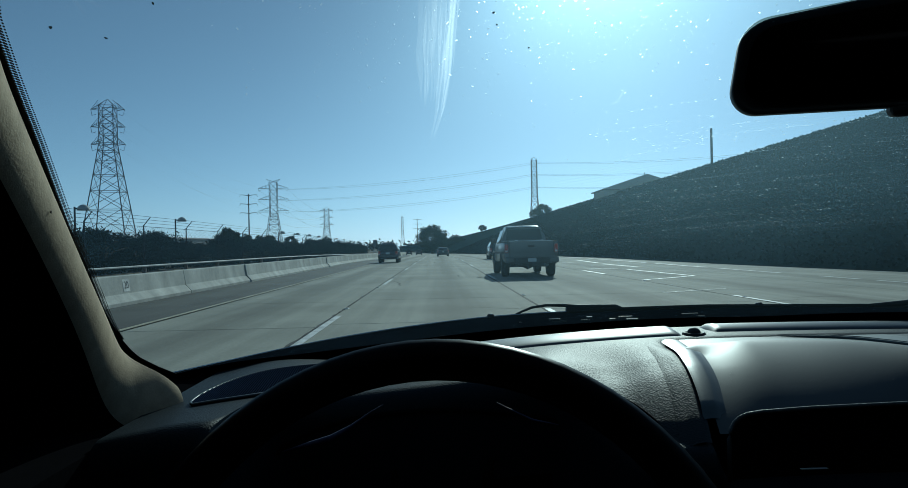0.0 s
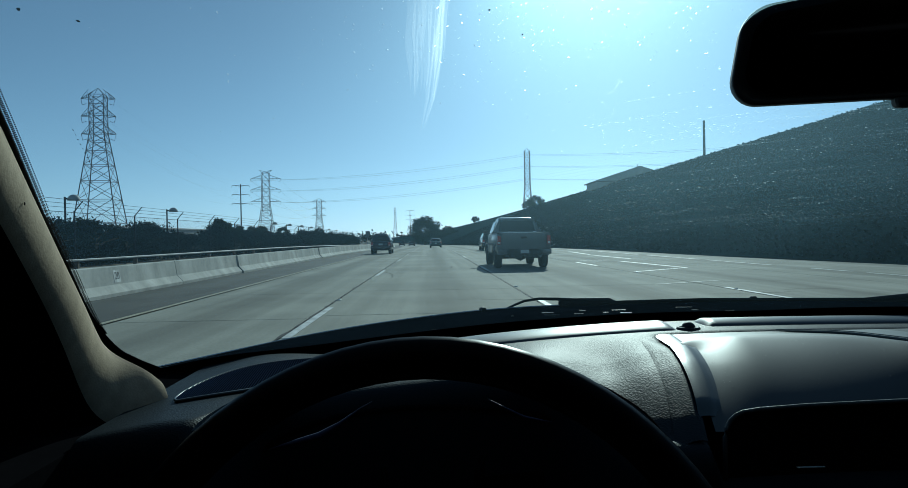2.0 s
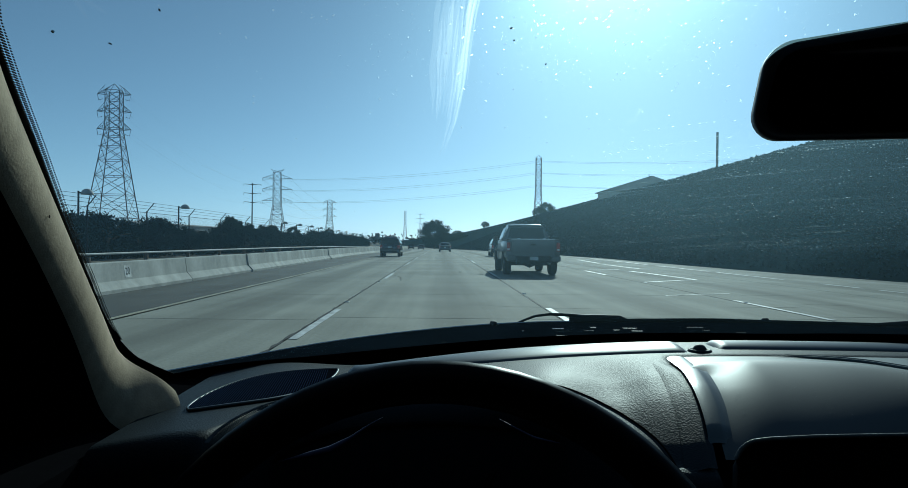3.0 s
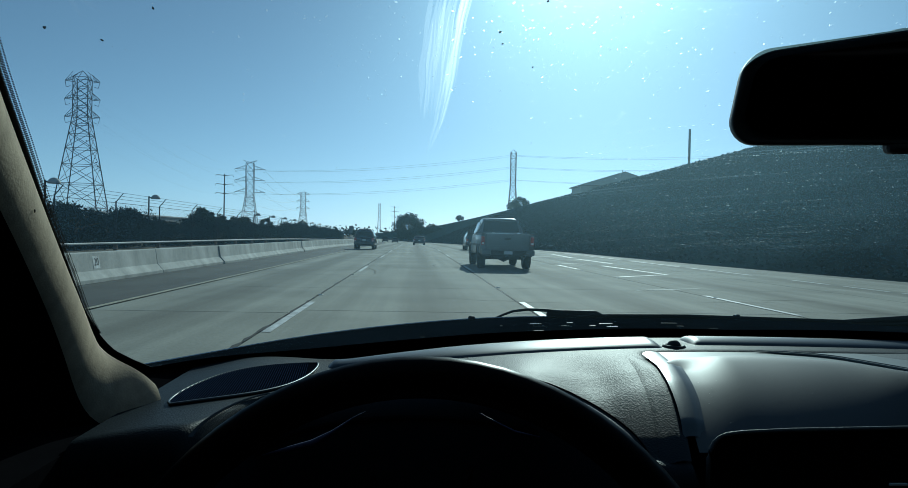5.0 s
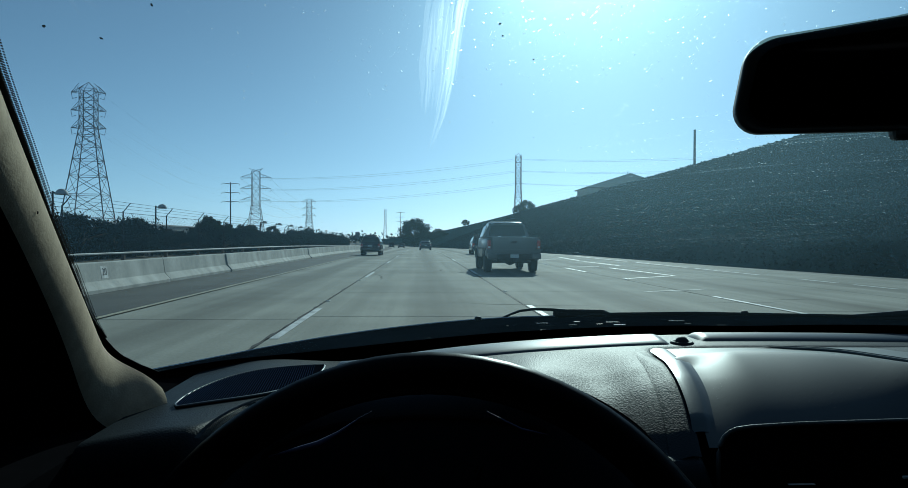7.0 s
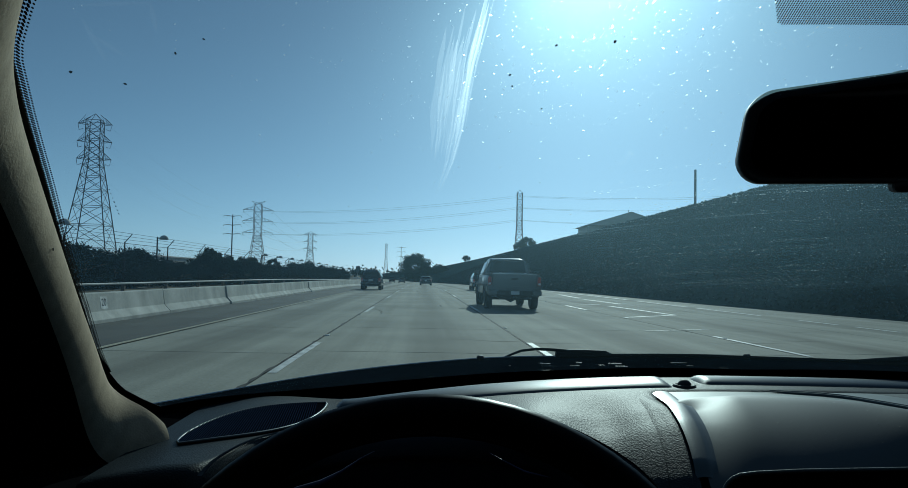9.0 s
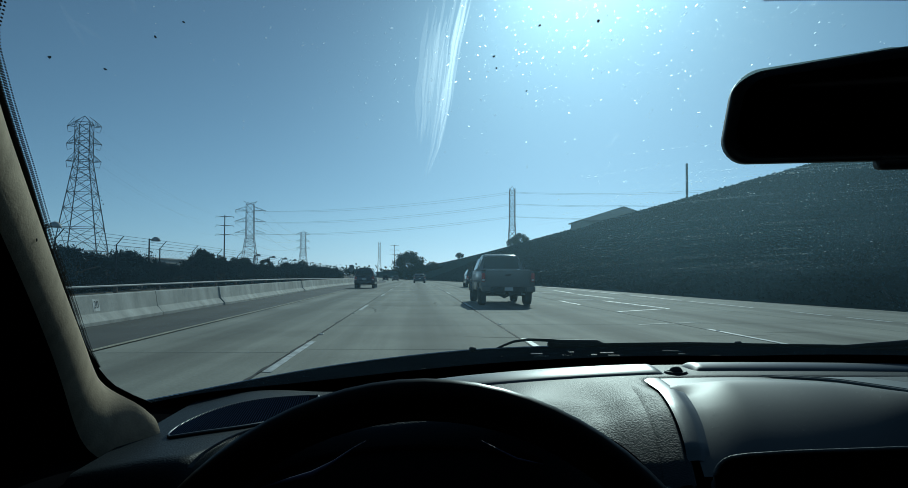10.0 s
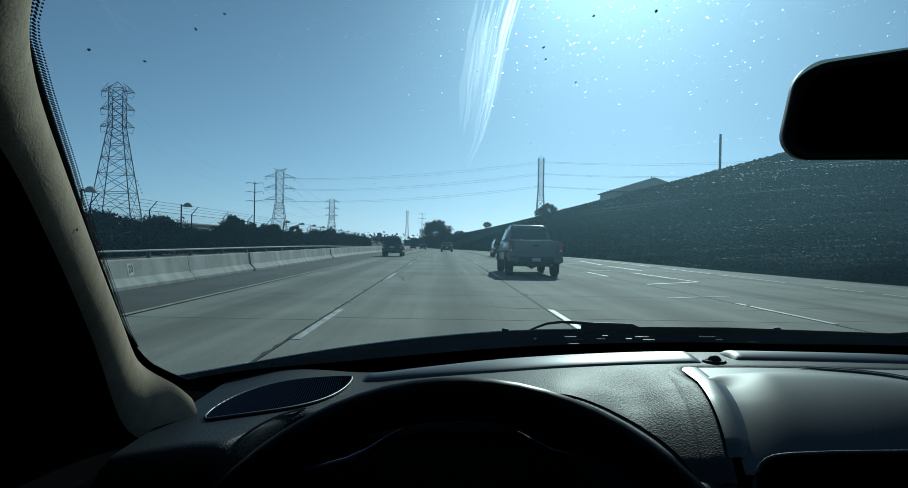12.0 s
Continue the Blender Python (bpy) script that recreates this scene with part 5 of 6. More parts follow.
grid(bm, lip_ring, span(0.4, 6.6, 40), span(0, 1, 8))
part("hood_brow", bm, DASH, dashboard, "rounded vinyl lip", True)
STITCH = [(0, -0.160, 0.825), (1, -0.174, 0.802), (2, -0.186, 0.772), (3, -0.195, 0.726), (4, -0.198, 0.682), (5, -0.194, 0.637)]
bm = bmesh.new()
for k in range(56):
    x, y = eased(STITCH, 5 * k / 55, 0.4)
    tube(bm, [(x - 0.0020, y - 0.0006, dash_z(x - 0.002, y) + 0.0014), (x + 0.0020, y + 0.0006, dash_z(x + 0.002, y) + 0.0014)], 0.0007, 4)
tagged(part("stitching", bm, DASH_STRIP, dashboard, "pale stitches"), kind="stuff")

# far lip under the glass, its reflection of sun and sky put into the grey
for x0, x1 in ((-0.12, 0.362), (0.405, 1.22)):
    bm = bmesh.new()

    def lip_point(u, v):
        w = 0.5 + 0.5 * smooth_step(-0.12, 0.1, u)
        back, slim = 0.20 * max(0, u - 0.7) ** 1.6, 1 if x0 > 0 else 0
        end = min(1, (u - x0) / 0.012, (x1 - u) / 0.012)
        a = math.pi * v
        return (u, 1.013 + 0.012 * slim - back + 0.047 * w * (1 - 0.27 * slim) * math.cos(a), dash_skin(u, 1.0) - 0.003 + (0.0105 * math.sin(a)) * end)

    grid(bm, lip_point, [x0, x0 + 0.004, x0 + 0.012] + span(x0 + 0.02, x1 - 0.02, 40) + [x1 - 0.012, x1 - 0.004, x1], span(0, 1, 12))
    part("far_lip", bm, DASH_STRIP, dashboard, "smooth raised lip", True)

# strip that runs from the sensor towards the driver, its sheen painted in as a paler base
bm = bmesh.new()


def strip_point(u, v):
    y = 0.990 - 0.285 * v
    a, b = eased(GROOVE, y)[0] - 0.004, eased(STRIP_R, y, 0.012)[0] + 0.010
    return (a + (b - a) * u, y, dash_skin(0.32, y) - 0.0028 + 0.0016 * math.sin(math.pi * min(1, 1.3 * u)) ** 0.6 - 0.006 * max(0.0, u - 0.7) - 0.004 * smooth_step(0.94, 1.0, v))


grid(bm, strip_point, span(0, 1, 10), span(0, 1, 50))
part("centre_strip", bm, DASH_STRIP, dashboard, "smooth strip, paler for its sheen", True)

# passenger-side pad
PAD_FAR = [(0, 0.326, 0.880), (0.4, 0.334, 0.905), (1, 0.368, 0.922), (2, 0.442, 0.935), (3, 0.502, 0.918), (4, 0.554, 0.893), (5, 0.580, 0.843), (6, 0.600, 0.80), (7, 0.64, 0.70)]
PAD_Z = [(s, 0.9600 - 0.013 * max(0, 1 - s / 0.28) ** 2 - 0.070 * s ** 2.2) for s in span(0.0, 1.0, 28)]


def pad_point(u, v):
    fx, fy = eased(PAD_FAR, u, 0.4)
    nx, ny = 0.292 + 0.36 * u / 7, 0.685
    s = min(v, 1)
    z, x, y = eased(PAD_Z, s, 0.03)[0], fx + (nx - fx) * s, fy + (ny - fy) * s
    edge = 0.326 - 0.034 * s
    # the inner edge folds down to the strip
    fold = smooth_step(0.085, 0.018, x - edge) * smooth_step(0.0, 0.3, s)
    z += (dash_skin(0.32, y) - 0.0062 - z) * fold
    return (x, y - 0.002 * max(0, v - 1), z - 0.16 * max(0, v - 1))


bm = bmesh.new()
grid(bm, pad_point, span(0, 7, 80), span(0, 1, 50))
part("passenger_pad", bm, DASH_SMOOTH, dashboard, "smooth dark rounded panel", True)
# the pad's front goes on in black, with the shade below it painted in
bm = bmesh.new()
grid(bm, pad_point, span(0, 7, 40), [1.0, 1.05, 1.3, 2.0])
part("bay_panel", bm, CABIN, dashboard, "front below the pad, blackened for shade")
bm = bmesh.new()
grid(bm, lambda u, v: (u, 0.60 + 0.36 * v, 0.90 + 0.052 * math.sin(math.pi / 2 * v) ** 0.8), span(0.60, 1.29, 20), span(0, 1, 16))
part("outer_pad", bm, DASH_SIDE, dashboard, "grained dark side panel", True)
for off in (0.020, 0.032):
    pts = []
    for u in span(2.2, 6.4, 50):
        x, y = eased(PAD_FAR, u, 0.4)
        d = 0.55 + 0.45 * smooth_step(1, 3, u)
        pts.append((x + off * 0.45 * smooth_step(2, 4.5, u), y + off * d, dash_skin(x, max(y, 0.86)) - 0.0012))
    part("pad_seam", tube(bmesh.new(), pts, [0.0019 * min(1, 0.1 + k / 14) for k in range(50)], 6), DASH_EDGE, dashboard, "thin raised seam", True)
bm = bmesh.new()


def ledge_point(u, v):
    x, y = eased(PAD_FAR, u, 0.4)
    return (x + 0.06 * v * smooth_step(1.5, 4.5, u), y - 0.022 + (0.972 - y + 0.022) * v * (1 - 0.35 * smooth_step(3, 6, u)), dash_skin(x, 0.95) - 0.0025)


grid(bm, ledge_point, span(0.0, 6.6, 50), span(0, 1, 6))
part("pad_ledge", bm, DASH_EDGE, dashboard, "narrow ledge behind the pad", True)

# screen bay below the pad
bm = bmesh.new()
outline = [(0.292, 0.80), (0.292, 0.882), (0.2935, 0.890), (0.2975, 0.8975), (0.303, 0.9025), (0.310, 0.9055), (0.325, 0.9075), (0.372, 0.910), (0.494, 0.913), (0.70, 0.917)]
tube(bm, [(x + 0.004, 0.673, z + 0.010) for x, z in outline], 0.0024, 8)
part("bay_frame", bm, DASH_SIDE, dashboard, "thin rounded frame", True)
# flat black sheet stands in for the bay's shade and hides the lit pad
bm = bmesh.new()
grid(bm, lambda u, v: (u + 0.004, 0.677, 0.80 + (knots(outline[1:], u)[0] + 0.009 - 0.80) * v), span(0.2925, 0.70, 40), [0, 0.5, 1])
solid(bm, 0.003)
part("bay_face", bm, CABIN, dashboard, "flat black sheet in place of the bay's shade")

# sun sensor
sensor = thing("sun_sensor", "small black domed light sensor on the dashboard", "sensor", at=(0.375, 0.978, 0.9545))
part("ring", lathe(bmesh.new(), [(0.0165, -0.006), (0.0165, 0.0), (0.015, 0.0026), (0.0125, 0.0026), (0.011, 0.001)], 28), TRIMBLACK, sensor, smooth=True)
part("dome", lathe(bmesh.new(), [(0.0095 * math.cos(a), 0.001 + 0.0085 * math.sin(a)) for a in span(0, 1.5, 8)], 20), TRIMBLACK, sensor, smooth=True)

# loudspeaker grille
G0, G1 = Vector((-0.257, 0.773)), Vector((-0.133, 1.018))
GN = Vector((-(G1 - G0).y, (G1 - G0).x)).normalized()


def leaf_edge(s, side):
    """The grille's outline: s along it, side -1 or 1."""
    up, low = 0.057 * math.sin(math.pi * s ** 0.95) ** 0.75, 0.054 * math.sin(math.pi * s ** 0.80) ** 0.8
    return G0.lerp(G1, s) + GN * (up if side > 0 else -low)


def on_dash(p, lift=0.0):
    return (p.x, p.y, dash_z(p.x, p.y) + lift)


grille = thing("speaker_grille", "leaf-shaped dark slatted speaker grille in the dashboard", "speaker grille")
bm = bmesh.new()
grid(bm, lambda u, v: on_dash(leaf_edge(v, -1).lerp(leaf_edge(v, 1), u), 0.0016), [0, 0.25, 0.5, 0.75, 1], span(0.004, 0.996, 40))
part("backing", bm, GRILLE, grille)
ring = [on_dash(leaf_edge(s, 1), 0.002) for s in span(0.0, 1.0, 30)] + [on_dash(leaf_edge(s, -1), 0.002) for s in span(0.98, 0.02, 30)]
part("rim", tube(bmesh.new(), ring, 0.0017, 5, closed=True), DASH_STRIP, grille, "thin paler rim", True)
outline = [leaf_edge(s, 1) for s in span(0, 1, 60)] + [leaf_edge(s, -1) for s in span(1, 0, 60)]
for k in range(50):
    x, ys = -0.2765 + 0.0029 * k, []
    for a, b in zip(outline, outline[1:]):
        ca, cb = a.x + 0.10 * (a.y - 0.9) - x, b.x + 0.10 * (b.y - 0.9) - x
        if ca * cb < 0:
            ys.append(a.lerp(b, ca / (ca - cb)))
    if len(ys) > 1:
        a, b = min(ys, key=lambda p: p.y), max(ys, key=lambda p: p.y)
        if (a - b).length > 0.008:
            part("slat", tube(bmesh.new(), [on_dash(a.lerp(b, f), 0.0028) for f in (0.01, 0.34, 0.67, 0.99)], 0.0007, 4), SLAT, grille)


# instrument cluster in the hood's shade, which is put into its near-black colour
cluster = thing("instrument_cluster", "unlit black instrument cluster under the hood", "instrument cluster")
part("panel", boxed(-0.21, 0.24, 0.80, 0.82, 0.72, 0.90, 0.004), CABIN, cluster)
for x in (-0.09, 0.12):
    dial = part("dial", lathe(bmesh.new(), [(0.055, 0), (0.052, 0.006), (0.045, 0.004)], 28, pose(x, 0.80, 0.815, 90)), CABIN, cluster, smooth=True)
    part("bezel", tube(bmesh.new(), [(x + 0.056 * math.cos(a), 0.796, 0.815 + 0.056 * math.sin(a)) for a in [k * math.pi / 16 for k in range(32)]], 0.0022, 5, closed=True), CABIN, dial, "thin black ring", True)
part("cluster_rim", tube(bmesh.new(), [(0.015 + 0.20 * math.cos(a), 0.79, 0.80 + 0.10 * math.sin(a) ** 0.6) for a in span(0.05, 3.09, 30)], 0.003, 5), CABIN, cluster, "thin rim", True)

hood_edge = surface("hood_edge_plastic", (0.03, 0.035, 0.09), 0.5, scale=10, vary=0.2, fine=200, bump=0.05, spec=0.4)
for pts, r in (([(-0.152, 0.74, 0.872), (-0.124, 0.74, 0.879), (-0.10, 0.74, 0.885), (-0.079, 0.74, 0.897), (-0.058, 0.74, 0.912), (-0.045, 0.74, 0.919)], [0.0005, 0.003, 0.004, 0.002, 0.0006, 0.0003]), ([(0.076, 0.74, 0.918), (0.095, 0.74, 0.908), (0.113, 0.74, 0.899), (0.141, 0.74, 0.893)], [0.0005, 0.0008, 0.0013, 0.0004])):
    part("hood_edge", tube(bmesh.new(), pts, r, 6), hood_edge, cluster, "dark blue edge of the gauge opening", True)
part("bay_label", boxed(0.470, 0.488, 0.655, 0.658, 0.871, 0.8735, 0.0005), PLATE, dashboard, "small pale label")
part("bay_slot", boxed(0.357, 0.383, 0.655, 0.658, 0.8665, 0.8670), PLATE, dashboard, "thin pale slot edge")

# steering wheel
TILT = 0.41
WM = Matrix.Translation((0.0103, 0.4304, 0.8106)) @ Matrix.Rotation(-0.0236, 4, "Z") @ Matrix.Rotation(math.pi / 2 - TILT, 4, "X")
wheel = thing("steering_wheel", "black leather steering wheel with three spokes", "steering wheel")
wheel.matrix_basis = WM
R = 0.2085
part("rim", tube(bmesh.new(), [(R * math.cos(a), R * math.sin(a), 0) for a in [2 * math.pi * k / 72 for k in range(72)]], 0.0155, 14, closed=True), WHEEL_M, wheel, "black grained leather", True)
part("hub", lathe(bmesh.new(), [(0.085, -0.035), (0.088, -0.01), (0.075, 0.012), (0.03, 0.022)], 32), TRIMBLACK, wheel, smooth=True)
for a in (radians(8), radians(172), radians(270)):
    bm = bmesh.new()
    d = Vector((math.cos(a), math.sin(a), 0))
    tube(bm, [d * 0.05 + Vector((0, 0, -0.01)), d * 0.14 + Vector((0, 0, -0.008)), d * 0.205], [0.022, 0.016, 0.013], 8)
    part("spoke", bm, TRIMBLACK, wheel, smooth=True)
part("column", tube(bmesh.new(), [(0, 0, -0.03), (0, 0, -0.22)], [0.05, 0.06], 16), TRIMBLACK, wheel, smooth=True)

# rear-view mirror, turned to the driver
def rounded(corners, n=8):
    """A closed outline with rounded corners, each (x, z, radius)."""
    out = []
    k = len(corners)
    for i, (x, z, r) in enumerate(corners):
        p, a, b = Vector((x, z)), Vector(corners[i - 1][:2]), Vector(corners[(i + 1) % k][:2])
        u, v = (a - p).normalized(), (b - p).normalized()
        half = math.acos(max(-1, min(1, u.dot(v)))) / 2
        d = r / math.tan(half)
        c = p + (u + v).normalized() * (r / math.sin(half))
        s, e = p + u * d - c, p + v * d - c
        for j in range(n + 1):
            w = s.lerp(e, j / n)
            out.append(c + w.normalized() * r)
    return out


MIRROR_SHAPE = [(-0.127, -0.0375, 0.018), (0.127, -0.0375, 0.018), (0.116, 0.034, 0.024), (0.0, 0.044, 0.2), (-0.116, 0.0305, 0.024)]


def mirror_loop(y, grow):
    return [(p.x * (1 + grow / 0.125), y, p.y * (1 + grow / 0.04)) for p in rounded(MIRROR_SHAPE)]


mirror = thing("rear_view_mirror", "black rear-view mirror hanging from the windshield", "mirror")
mirror.matrix_basis = pose(0.354, 0.472, 1.2135, 5.6, 0.5, -17)
bm = bmesh.new()
loft(bm, [mirror_loop(0.0, -0.004), mirror_loop(-0.004, -0.001), mirror_loop(0.002, 0.0), mirror_loop(0.014, 0.0), mirror_loop(0.026, -0.006), mirror_loop(0.034, -0.018)])
part("housing", bm, TRIMBLACK, mirror, "black plastic housing", True)
bm = bmesh.new()
bm.faces.new([bm.verts.new(p) for p in mirror_loop(-0.0046, -0.0085)])
part("mirror_glass", bm, MIRROR, mirror, "mirror glass, greyed for its dark reflection")
part("lever", boxed(-0.02, 0.025, -0.004, 0.012, -0.044, -0.034, 0.004), TRIMBLACK, mirror)
part("ball_joint", lathe(bmesh.new(), [(0.026 * math.cos(a), 0.026 * math.sin(a)) for a in span(-1.4, 1.5, 12)], 20, Matrix.Translation((-0.004, 0.030, 0.022))), TRIMBLACK, mirror, smooth=True)
part("stalk", tube(bmesh.new(), [(0.0, 0.032, 0.034), (0.016, 0.06, 0.040), (0.030, 0.075, 0.0)], [0.012, 0.011, 0.014], 12), TRIMBLACK, mirror, smooth=True)

# cowl and wipers outside the glass
cowl = thing("cowl_panel", "dark plastic cowl panel with vent slots below the windshield", "cowl", kind="structure")


COWL_TOP = [(-0.6, 0.842), (-0.43, 0.876), (-0.30, 0.901), (-0.23, 0.915), (-0.13, 0.931), (-0.03, 0.944), (0.07, 0.954), (0.135, 0.9595), (0.25, 0.963), (0.44, 0.9665), (0.6, 0.966), (0.72, 0.9645), (0.82, 0.961), (1.35, 0.94)]


def cowl_top(x):
    return sum(knots(COWL_TOP, max(-0.6, min(1.35, x + d)))[0] for d in (-0.05, 0, 0.05)) / 3


COWL_FACE = [(-0.050, -0.030), (-0.030, -0.022), (-0.022, -0.012), (-0.010, -0.003), (0.0, 0.0), (0.012, -0.003), (0.05, -0.04), (0.16, -0.10)]
bm = bmesh.new()
grid(bm, lambda u, v: (u, 1.25 + COWL_FACE[v][0], cowl_top(u) + COWL_FACE[v][1]), span(-0.6, 1.35, 70), range(len(COWL_FACE)))
part("panel", solid(bm, 0.004), COWL, cowl, smooth=True)
# chrome tube laid along the edge as its highlight
part("edge_glint", tube(bmesh.new(), [(u, 1.249, cowl_top(u) + 0.0008) for u in span(-0.6, 1.35, 60)], 0.0016, 5), CHROME, cowl, "thin bright line for the edge's highlight", True)
# small chrome bars added as the glints of the vent slots
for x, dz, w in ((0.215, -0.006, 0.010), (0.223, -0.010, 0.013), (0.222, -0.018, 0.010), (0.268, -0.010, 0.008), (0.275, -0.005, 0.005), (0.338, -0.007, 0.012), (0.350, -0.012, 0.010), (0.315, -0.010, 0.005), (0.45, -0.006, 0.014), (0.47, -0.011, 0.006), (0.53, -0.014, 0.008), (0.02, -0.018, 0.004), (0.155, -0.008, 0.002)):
    part("slot_glint", boxed(x - w, x + w, 1.20, 1.204, cowl_top(x) + dz - 0.0008, cowl_top(x) + dz + 0.0008), CHROME, cowl, "bright bar for a vent slot's glint")


def wiper(label, pts, blade, radii):
    e = thing("wiper", label, "wiper", "windshield wipers")
    part("arm", tube(bmesh.new(), pts, radii, 6), TRIMBLACK, e, smooth=True)
    part("blade", tube(bmesh.new(), blade, 0.0035, 5), TYRE, e)
    return e


arm = wiper("black wiper arm lying along the lower windshield", [(0.145, 1.25, 0.957), (0.165, 1.25, 0.966), (0.182, 1.25, 0.9725), (0.208, 1.25, 0.976), (0.24, 1.25, 0.975), (0.266, 1.25, 0.972), (0.30, 1.25, 0.971), (0.332, 1.25, 0.9705), (0.350, 1.25, 0.964), (0.42, 1.25, 0.964)], [(0.25, 1.246, 0.964), (0.36, 1.246, 0.967), (0.5, 1.246, 0.9685), (0.80, 1.246, 0.963)],
            [0.002, 0.0022, 0.0025, 0.0028, 0.0032, 0.0045, 0.0055, 0.0055, 0.004, 0.003])
part("arm_cover", boxed(0.243, 0.338, 1.246, 1.256, 0.958, 0.9735, 0.004), TRIMBLACK, arm)
wiper("black wiper arm on the passenger's side", [(0.72, 1.25, 0.957), (0.80, 1.25, 0.962), (0.90, 1.25, 0.968), (1.05, 1.24, 0.980), (1.2, 1.2, 0.990)], [(0.74, 1.245, 0.955), (0.9, 1.245, 0.960), (1.2, 1.2, 0.975)], [0.004, 0.005, 0.007, 0.008, 0.009])
nozzle = thing("washer_nozzle", "small black washer nozzle on the cowl", "nozzle", "washer nozzles", (0.108, 1.25, 0.952))
part("nozzle_body", lathe(bmesh.new(), [(0.0065, 0), (0.0065, 0.008), (0.005, 0.0105), (0.002, 0.011)], 12), TRIMBLACK, nozzle, smooth=True)
copy_thing(nozzle, Matrix.Translation((0.594, 1.25, 0.962)))

# dust, bird lime and insect marks on the glass
rng = np.random.default_rng(3)
bm = bmesh.new()


def speck(x, y, r, stretch=1.0, turn=0.0, lift=0.002):
    vs = []
    for k in range(6):
        a = k * math.pi / 3
        u, v = r * math.cos(a) * stretch * rng.uniform(0.7, 1.2), r * math.sin(a) * rng.uniform(0.7, 1.2)
        vs.append(bm.verts.new(on_glass(x + u * math.cos(turn) - v * math.sin(turn), y + (u * math.sin(turn) + v * math.cos(turn)) * 1.2, lift)))
    bm.faces.new(vs)


for _ in range(2600):
    x, y = rng.normal(0.13, 0.12), rng.normal(0.43, 0.085)
    if -0.2 < x < 0.42 and 0.3 < y < 0.8:
        speck(x, y, 0.00013 + 0.00050 * rng.uniform() ** 5, rng.uniform(1, 2.4), rng.uniform(0, 3))
for _ in range(500):
    speck(rng.uniform(-0.2, 0.5), rng.uniform(0.35, 0.75), 0.00014 + 0.0004 * rng.uniform() ** 3)
# dotted streaks left by the wiper in front of the slope
def arc(x, y0):
    return y0 - 0.16 * (x - 0.16) - 0.5 * max(0, x - 0.40) ** 2


for j in range(130):
    y0 = 0.58 + 0.28 * rng.uniform()
    x = rng.uniform(0.13, 0.45)
    n, thick = int(rng.uniform(8, 44)), rng.uniform(0.0002, 0.0018)
    for k in range(n):
        x += 0.0042 * rng.uniform(0.3, 2.2)
        if x < 0.66:
            speck(x, arc(x, y0) + rng.normal() * thick, 0.00014 + 0.00028 * rng.uniform() ** 2, rng.uniform(1, 3.5))
for _ in range(2200):
    x = rng.uniform(0.15, 0.62)
    speck(x, arc(x, 0.60 + 0.28 * rng.uniform()), 0.00013 + 0.0003 * rng.uniform() ** 3, rng.uniform(1, 2))
tagged(part("dust_specks", bm, SPECK, windshield, "sunlit white dust specks"), kind="stuff")
bm = bmesh.new()
for j in range(26):
    y0, x0 = 0.62 + 0.26 * rng.uniform(), rng.uniform(0.12, 0.45)
    x1 = x0 + rng.uniform(0.06, 0.22)
    w = rng.uniform(0.0002, 0.0009)
    grid(bm, lambda u, v: on_glass(v, arc(v, y0) + u * math.sin(math.pi * (v - x0) / (x1 - x0)) ** 0.5, 0.0012 + 0.00002 * j), [-w, w], span(x0 + 0.002, x1 - 0.002, 14))
part("wiper_streaks", bm, STREAK, windshield, "faint curved wiper streaks")
SMEAR_LINE = [(0.36, 0.040), (0.4504, 0.0300), (0.518, 0.0265), (0.558, 0.0225), (0.6225, 0.0098), (0.70, -0.006)]
for name, mat, strands in (("smear_core", SMEAR, ((-0.0015, 0.0009, 0.39, 0.56), (0.0010, 0.0007, 0.40, 0.60), (-0.0045, 0.0006, 0.44, 0.615))), ("smear_strands", SMEAR_MID, ((-0.0005, 0.0024, 0.36, 0.60), (-0.0075, 0.0010, 0.42, 0.55), (-0.0125, 0.0016, 0.43, 0.50), (-0.018, 0.0009, 0.45, 0.545), (0.0035, 0.0005, 0.38, 0.52))),
                           ("smear_veil", SMEAR_THIN, tuple((-0.021 + 0.0031 * j + rng.normal() * 0.0006, rng.uniform(0.0014, 0.0024), 0.40 + 0.035 * rng.uniform(), 0.525 + 0.006 * j + 0.03 * rng.uniform()) for j in range(8)))):
    bm = bmesh.new()
    for j, (c, w, a, b) in enumerate(strands):
        fn = lambda y: knots(SMEAR_LINE, y)[0] + c * (1 - 2.6 * max(0, y - 0.49)) + 0.0003 * math.sin(60 * y + 2 * j)
        grid(bm, lambda u, v: on_glass(fn(v) + u * math.sin(math.pi * (v - a) / (b - a)) ** 0.8 * (1 + 0.35 * math.sin(90 * v + 3 * j)), v, 0.0024 + 0.00003 * j), [-w, w], span(a + 0.001, b - 0.001, 30))
    part(name, bm, mat, windshield, "pale sunlit smear")
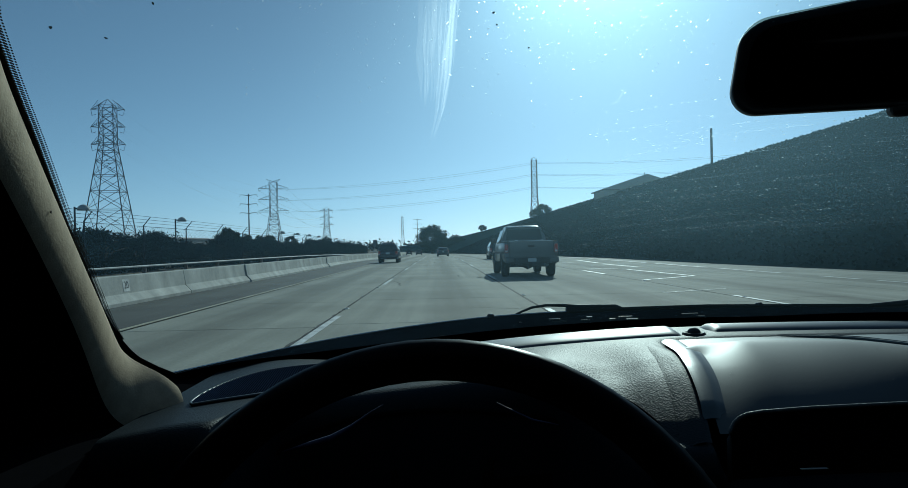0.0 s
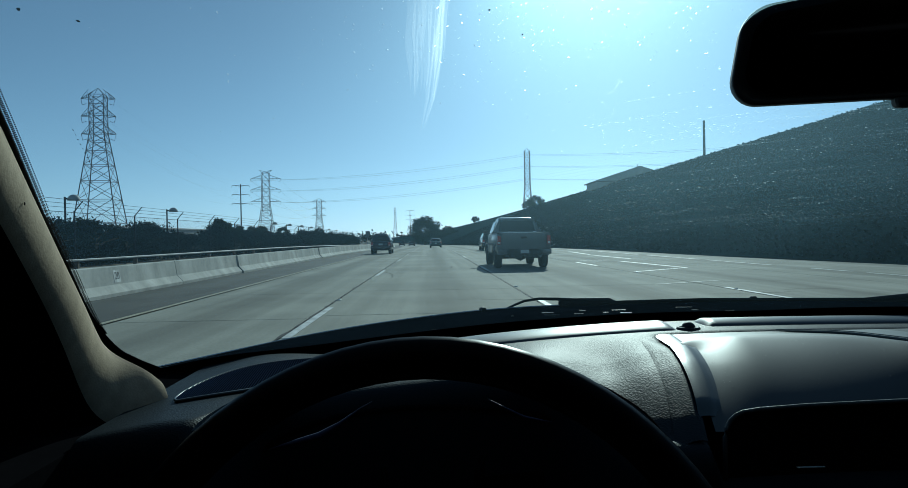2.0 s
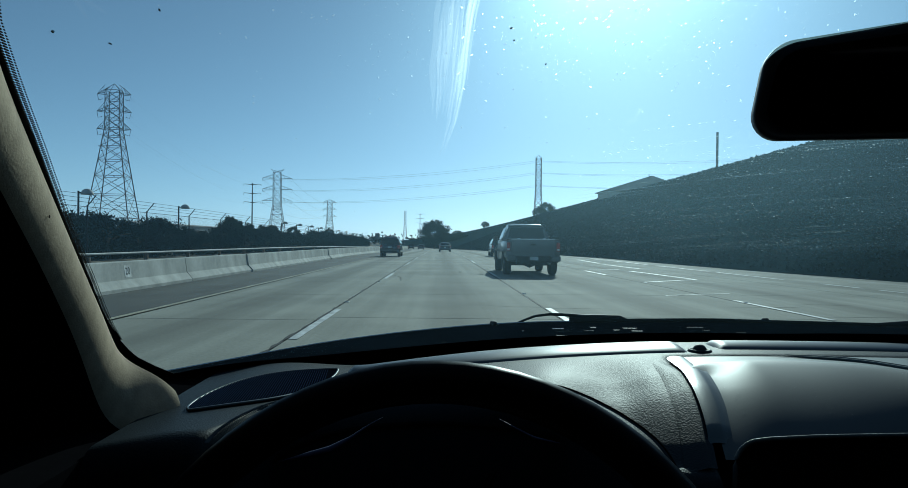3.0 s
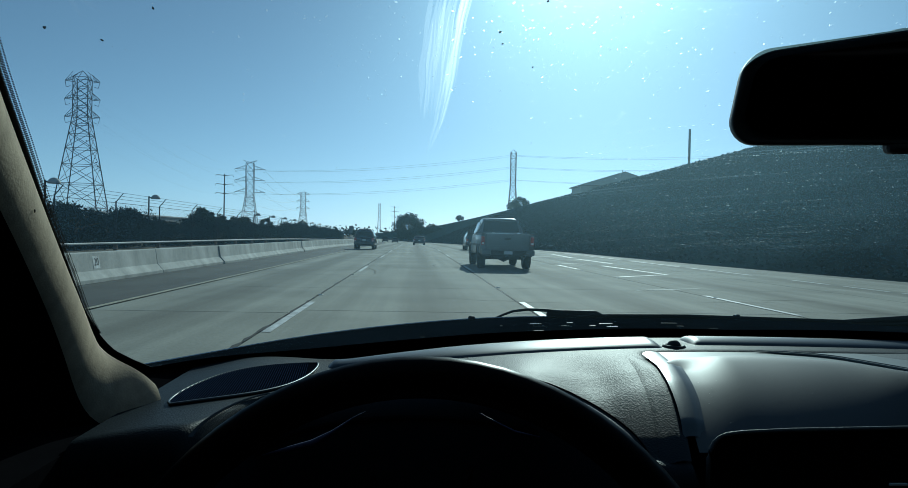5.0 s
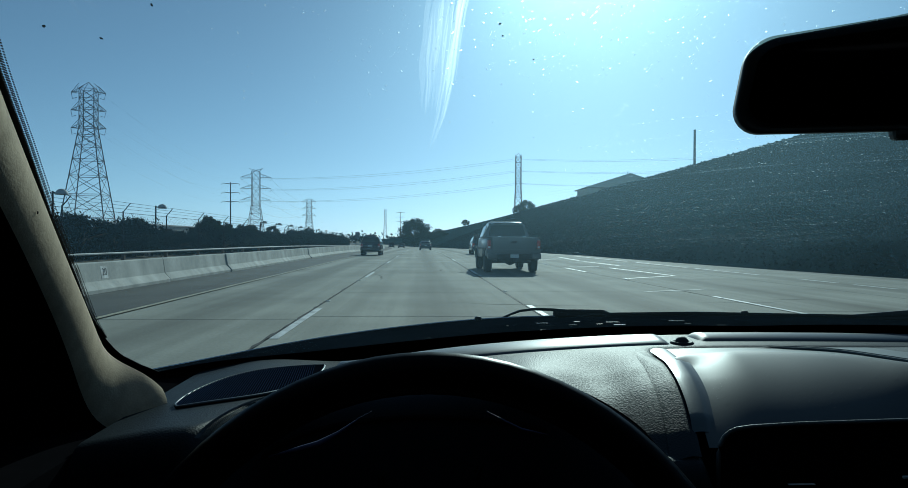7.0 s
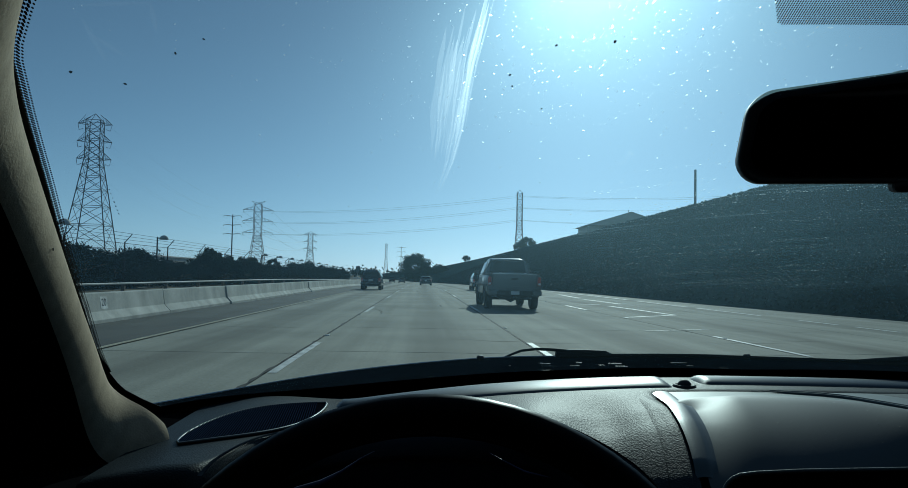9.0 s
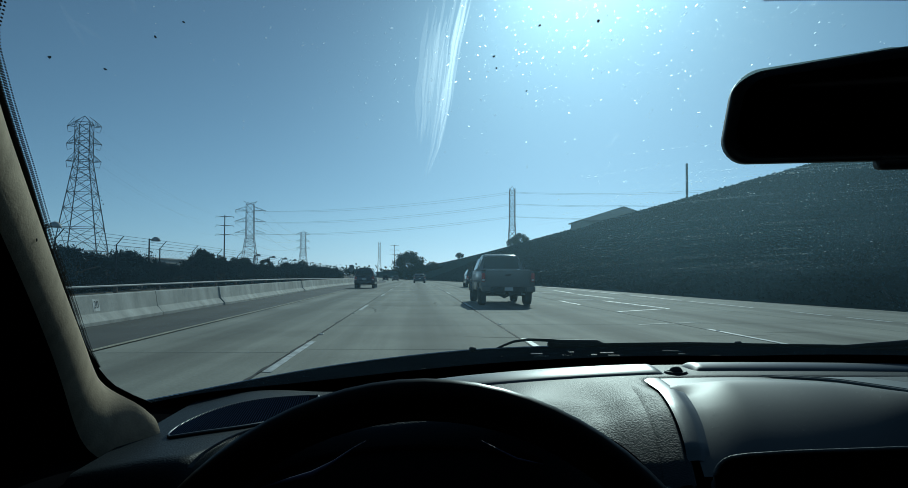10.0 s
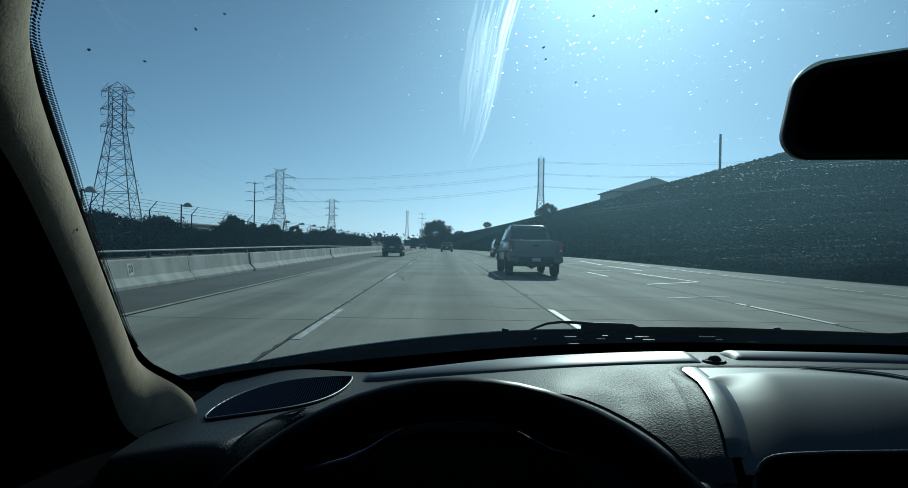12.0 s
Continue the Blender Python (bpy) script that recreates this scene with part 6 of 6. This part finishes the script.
# faint square of old sticker glue, and short scratches
bm = bmesh.new()
for p, q, w in (((-0.1898, 0.3798), (-0.1527, 0.384), 0.0010), ((-0.1527, 0.384), (-0.1564, 0.4036), 0.0012), ((-0.1916, 0.3893), (-0.1918, 0.420), 0.0012), ((-0.1916, 0.40), (-0.1800, 0.418), 0.0012),
                ((0.162, 0.5744), (0.169, 0.5706), 0.0006), ((0.1672, 0.570), (0.169, 0.5566), 0.0005), ((0.314, 0.690), (0.317, 0.6826), 0.0004), ((0.406, 0.719), (0.409, 0.7103), 0.0005), ((0.573, 0.828), (0.6248, 0.8803), 0.0004), ((-0.070, 0.4935), (-0.062, 0.492), 0.0008)):
    d = Vector(q) - Vector(p)
    side = Vector((-d.y, d.x)).normalized() * w
    grid(bm, lambda u, v: on_glass(p[0] + d.x * v + side.x * u * (0.3 + math.sin(math.pi * v)), p[1] + d.y * v + side.y * u * (0.3 + math.sin(math.pi * v)), 0.0027), [-1, 1], span(0, 1, 8))
part("glass_scratches", bm, SMEAR_THIN, windshield, "faint scratches and sticker residue")
bm = bmesh.new()
for x, y, r in ((-0.214, 0.424, 0.0010), (-0.151, 0.42, 0.0008), (-0.132, 0.412, 0.0007), (-0.188, 0.439, 0.0008), (0.122, 0.439, 0.0010), (0.084, 0.44, 0.0008), (0.057, 0.464, 0.0008), (0.06, 0.475, 0.0007), (0.085, 0.50, 0.0007)):
    speck(x, y, r, 1.3, rng.uniform(0, 3))
for k in range(9):
    speck(-0.238 - 0.001 * k, 0.53 + 0.0055 * k, 0.0004 + 0.0003 * rng.uniform(), 1.2, 1.0)
part("insect_marks", bm, BUG, windshield, "dark insect marks")

# dust settled on the dashboard
flecks = []
for _ in range(420):
    u, v = rng.uniform(0.6, 6.5), rng.uniform(0.05, 0.85)
    p = np.array(pad_point(u, v)) + (0, 0, 0.00012)
    r = 0.00015 + 0.0004 * rng.uniform() ** 3
    turn = rng.uniform(0, 3)
    flecks.append([p + r * np.array((math.cos(turn + k * 1.571) * (1.5 if k % 2 else 0.8), math.sin(turn + k * 1.571) * (1.5 if k % 2 else 0.8), 0)) for k in range(4)])
scatter_mesh("settled_dust", 4, np.array(flecks), DUST, dashboard, "pale dust flecks")
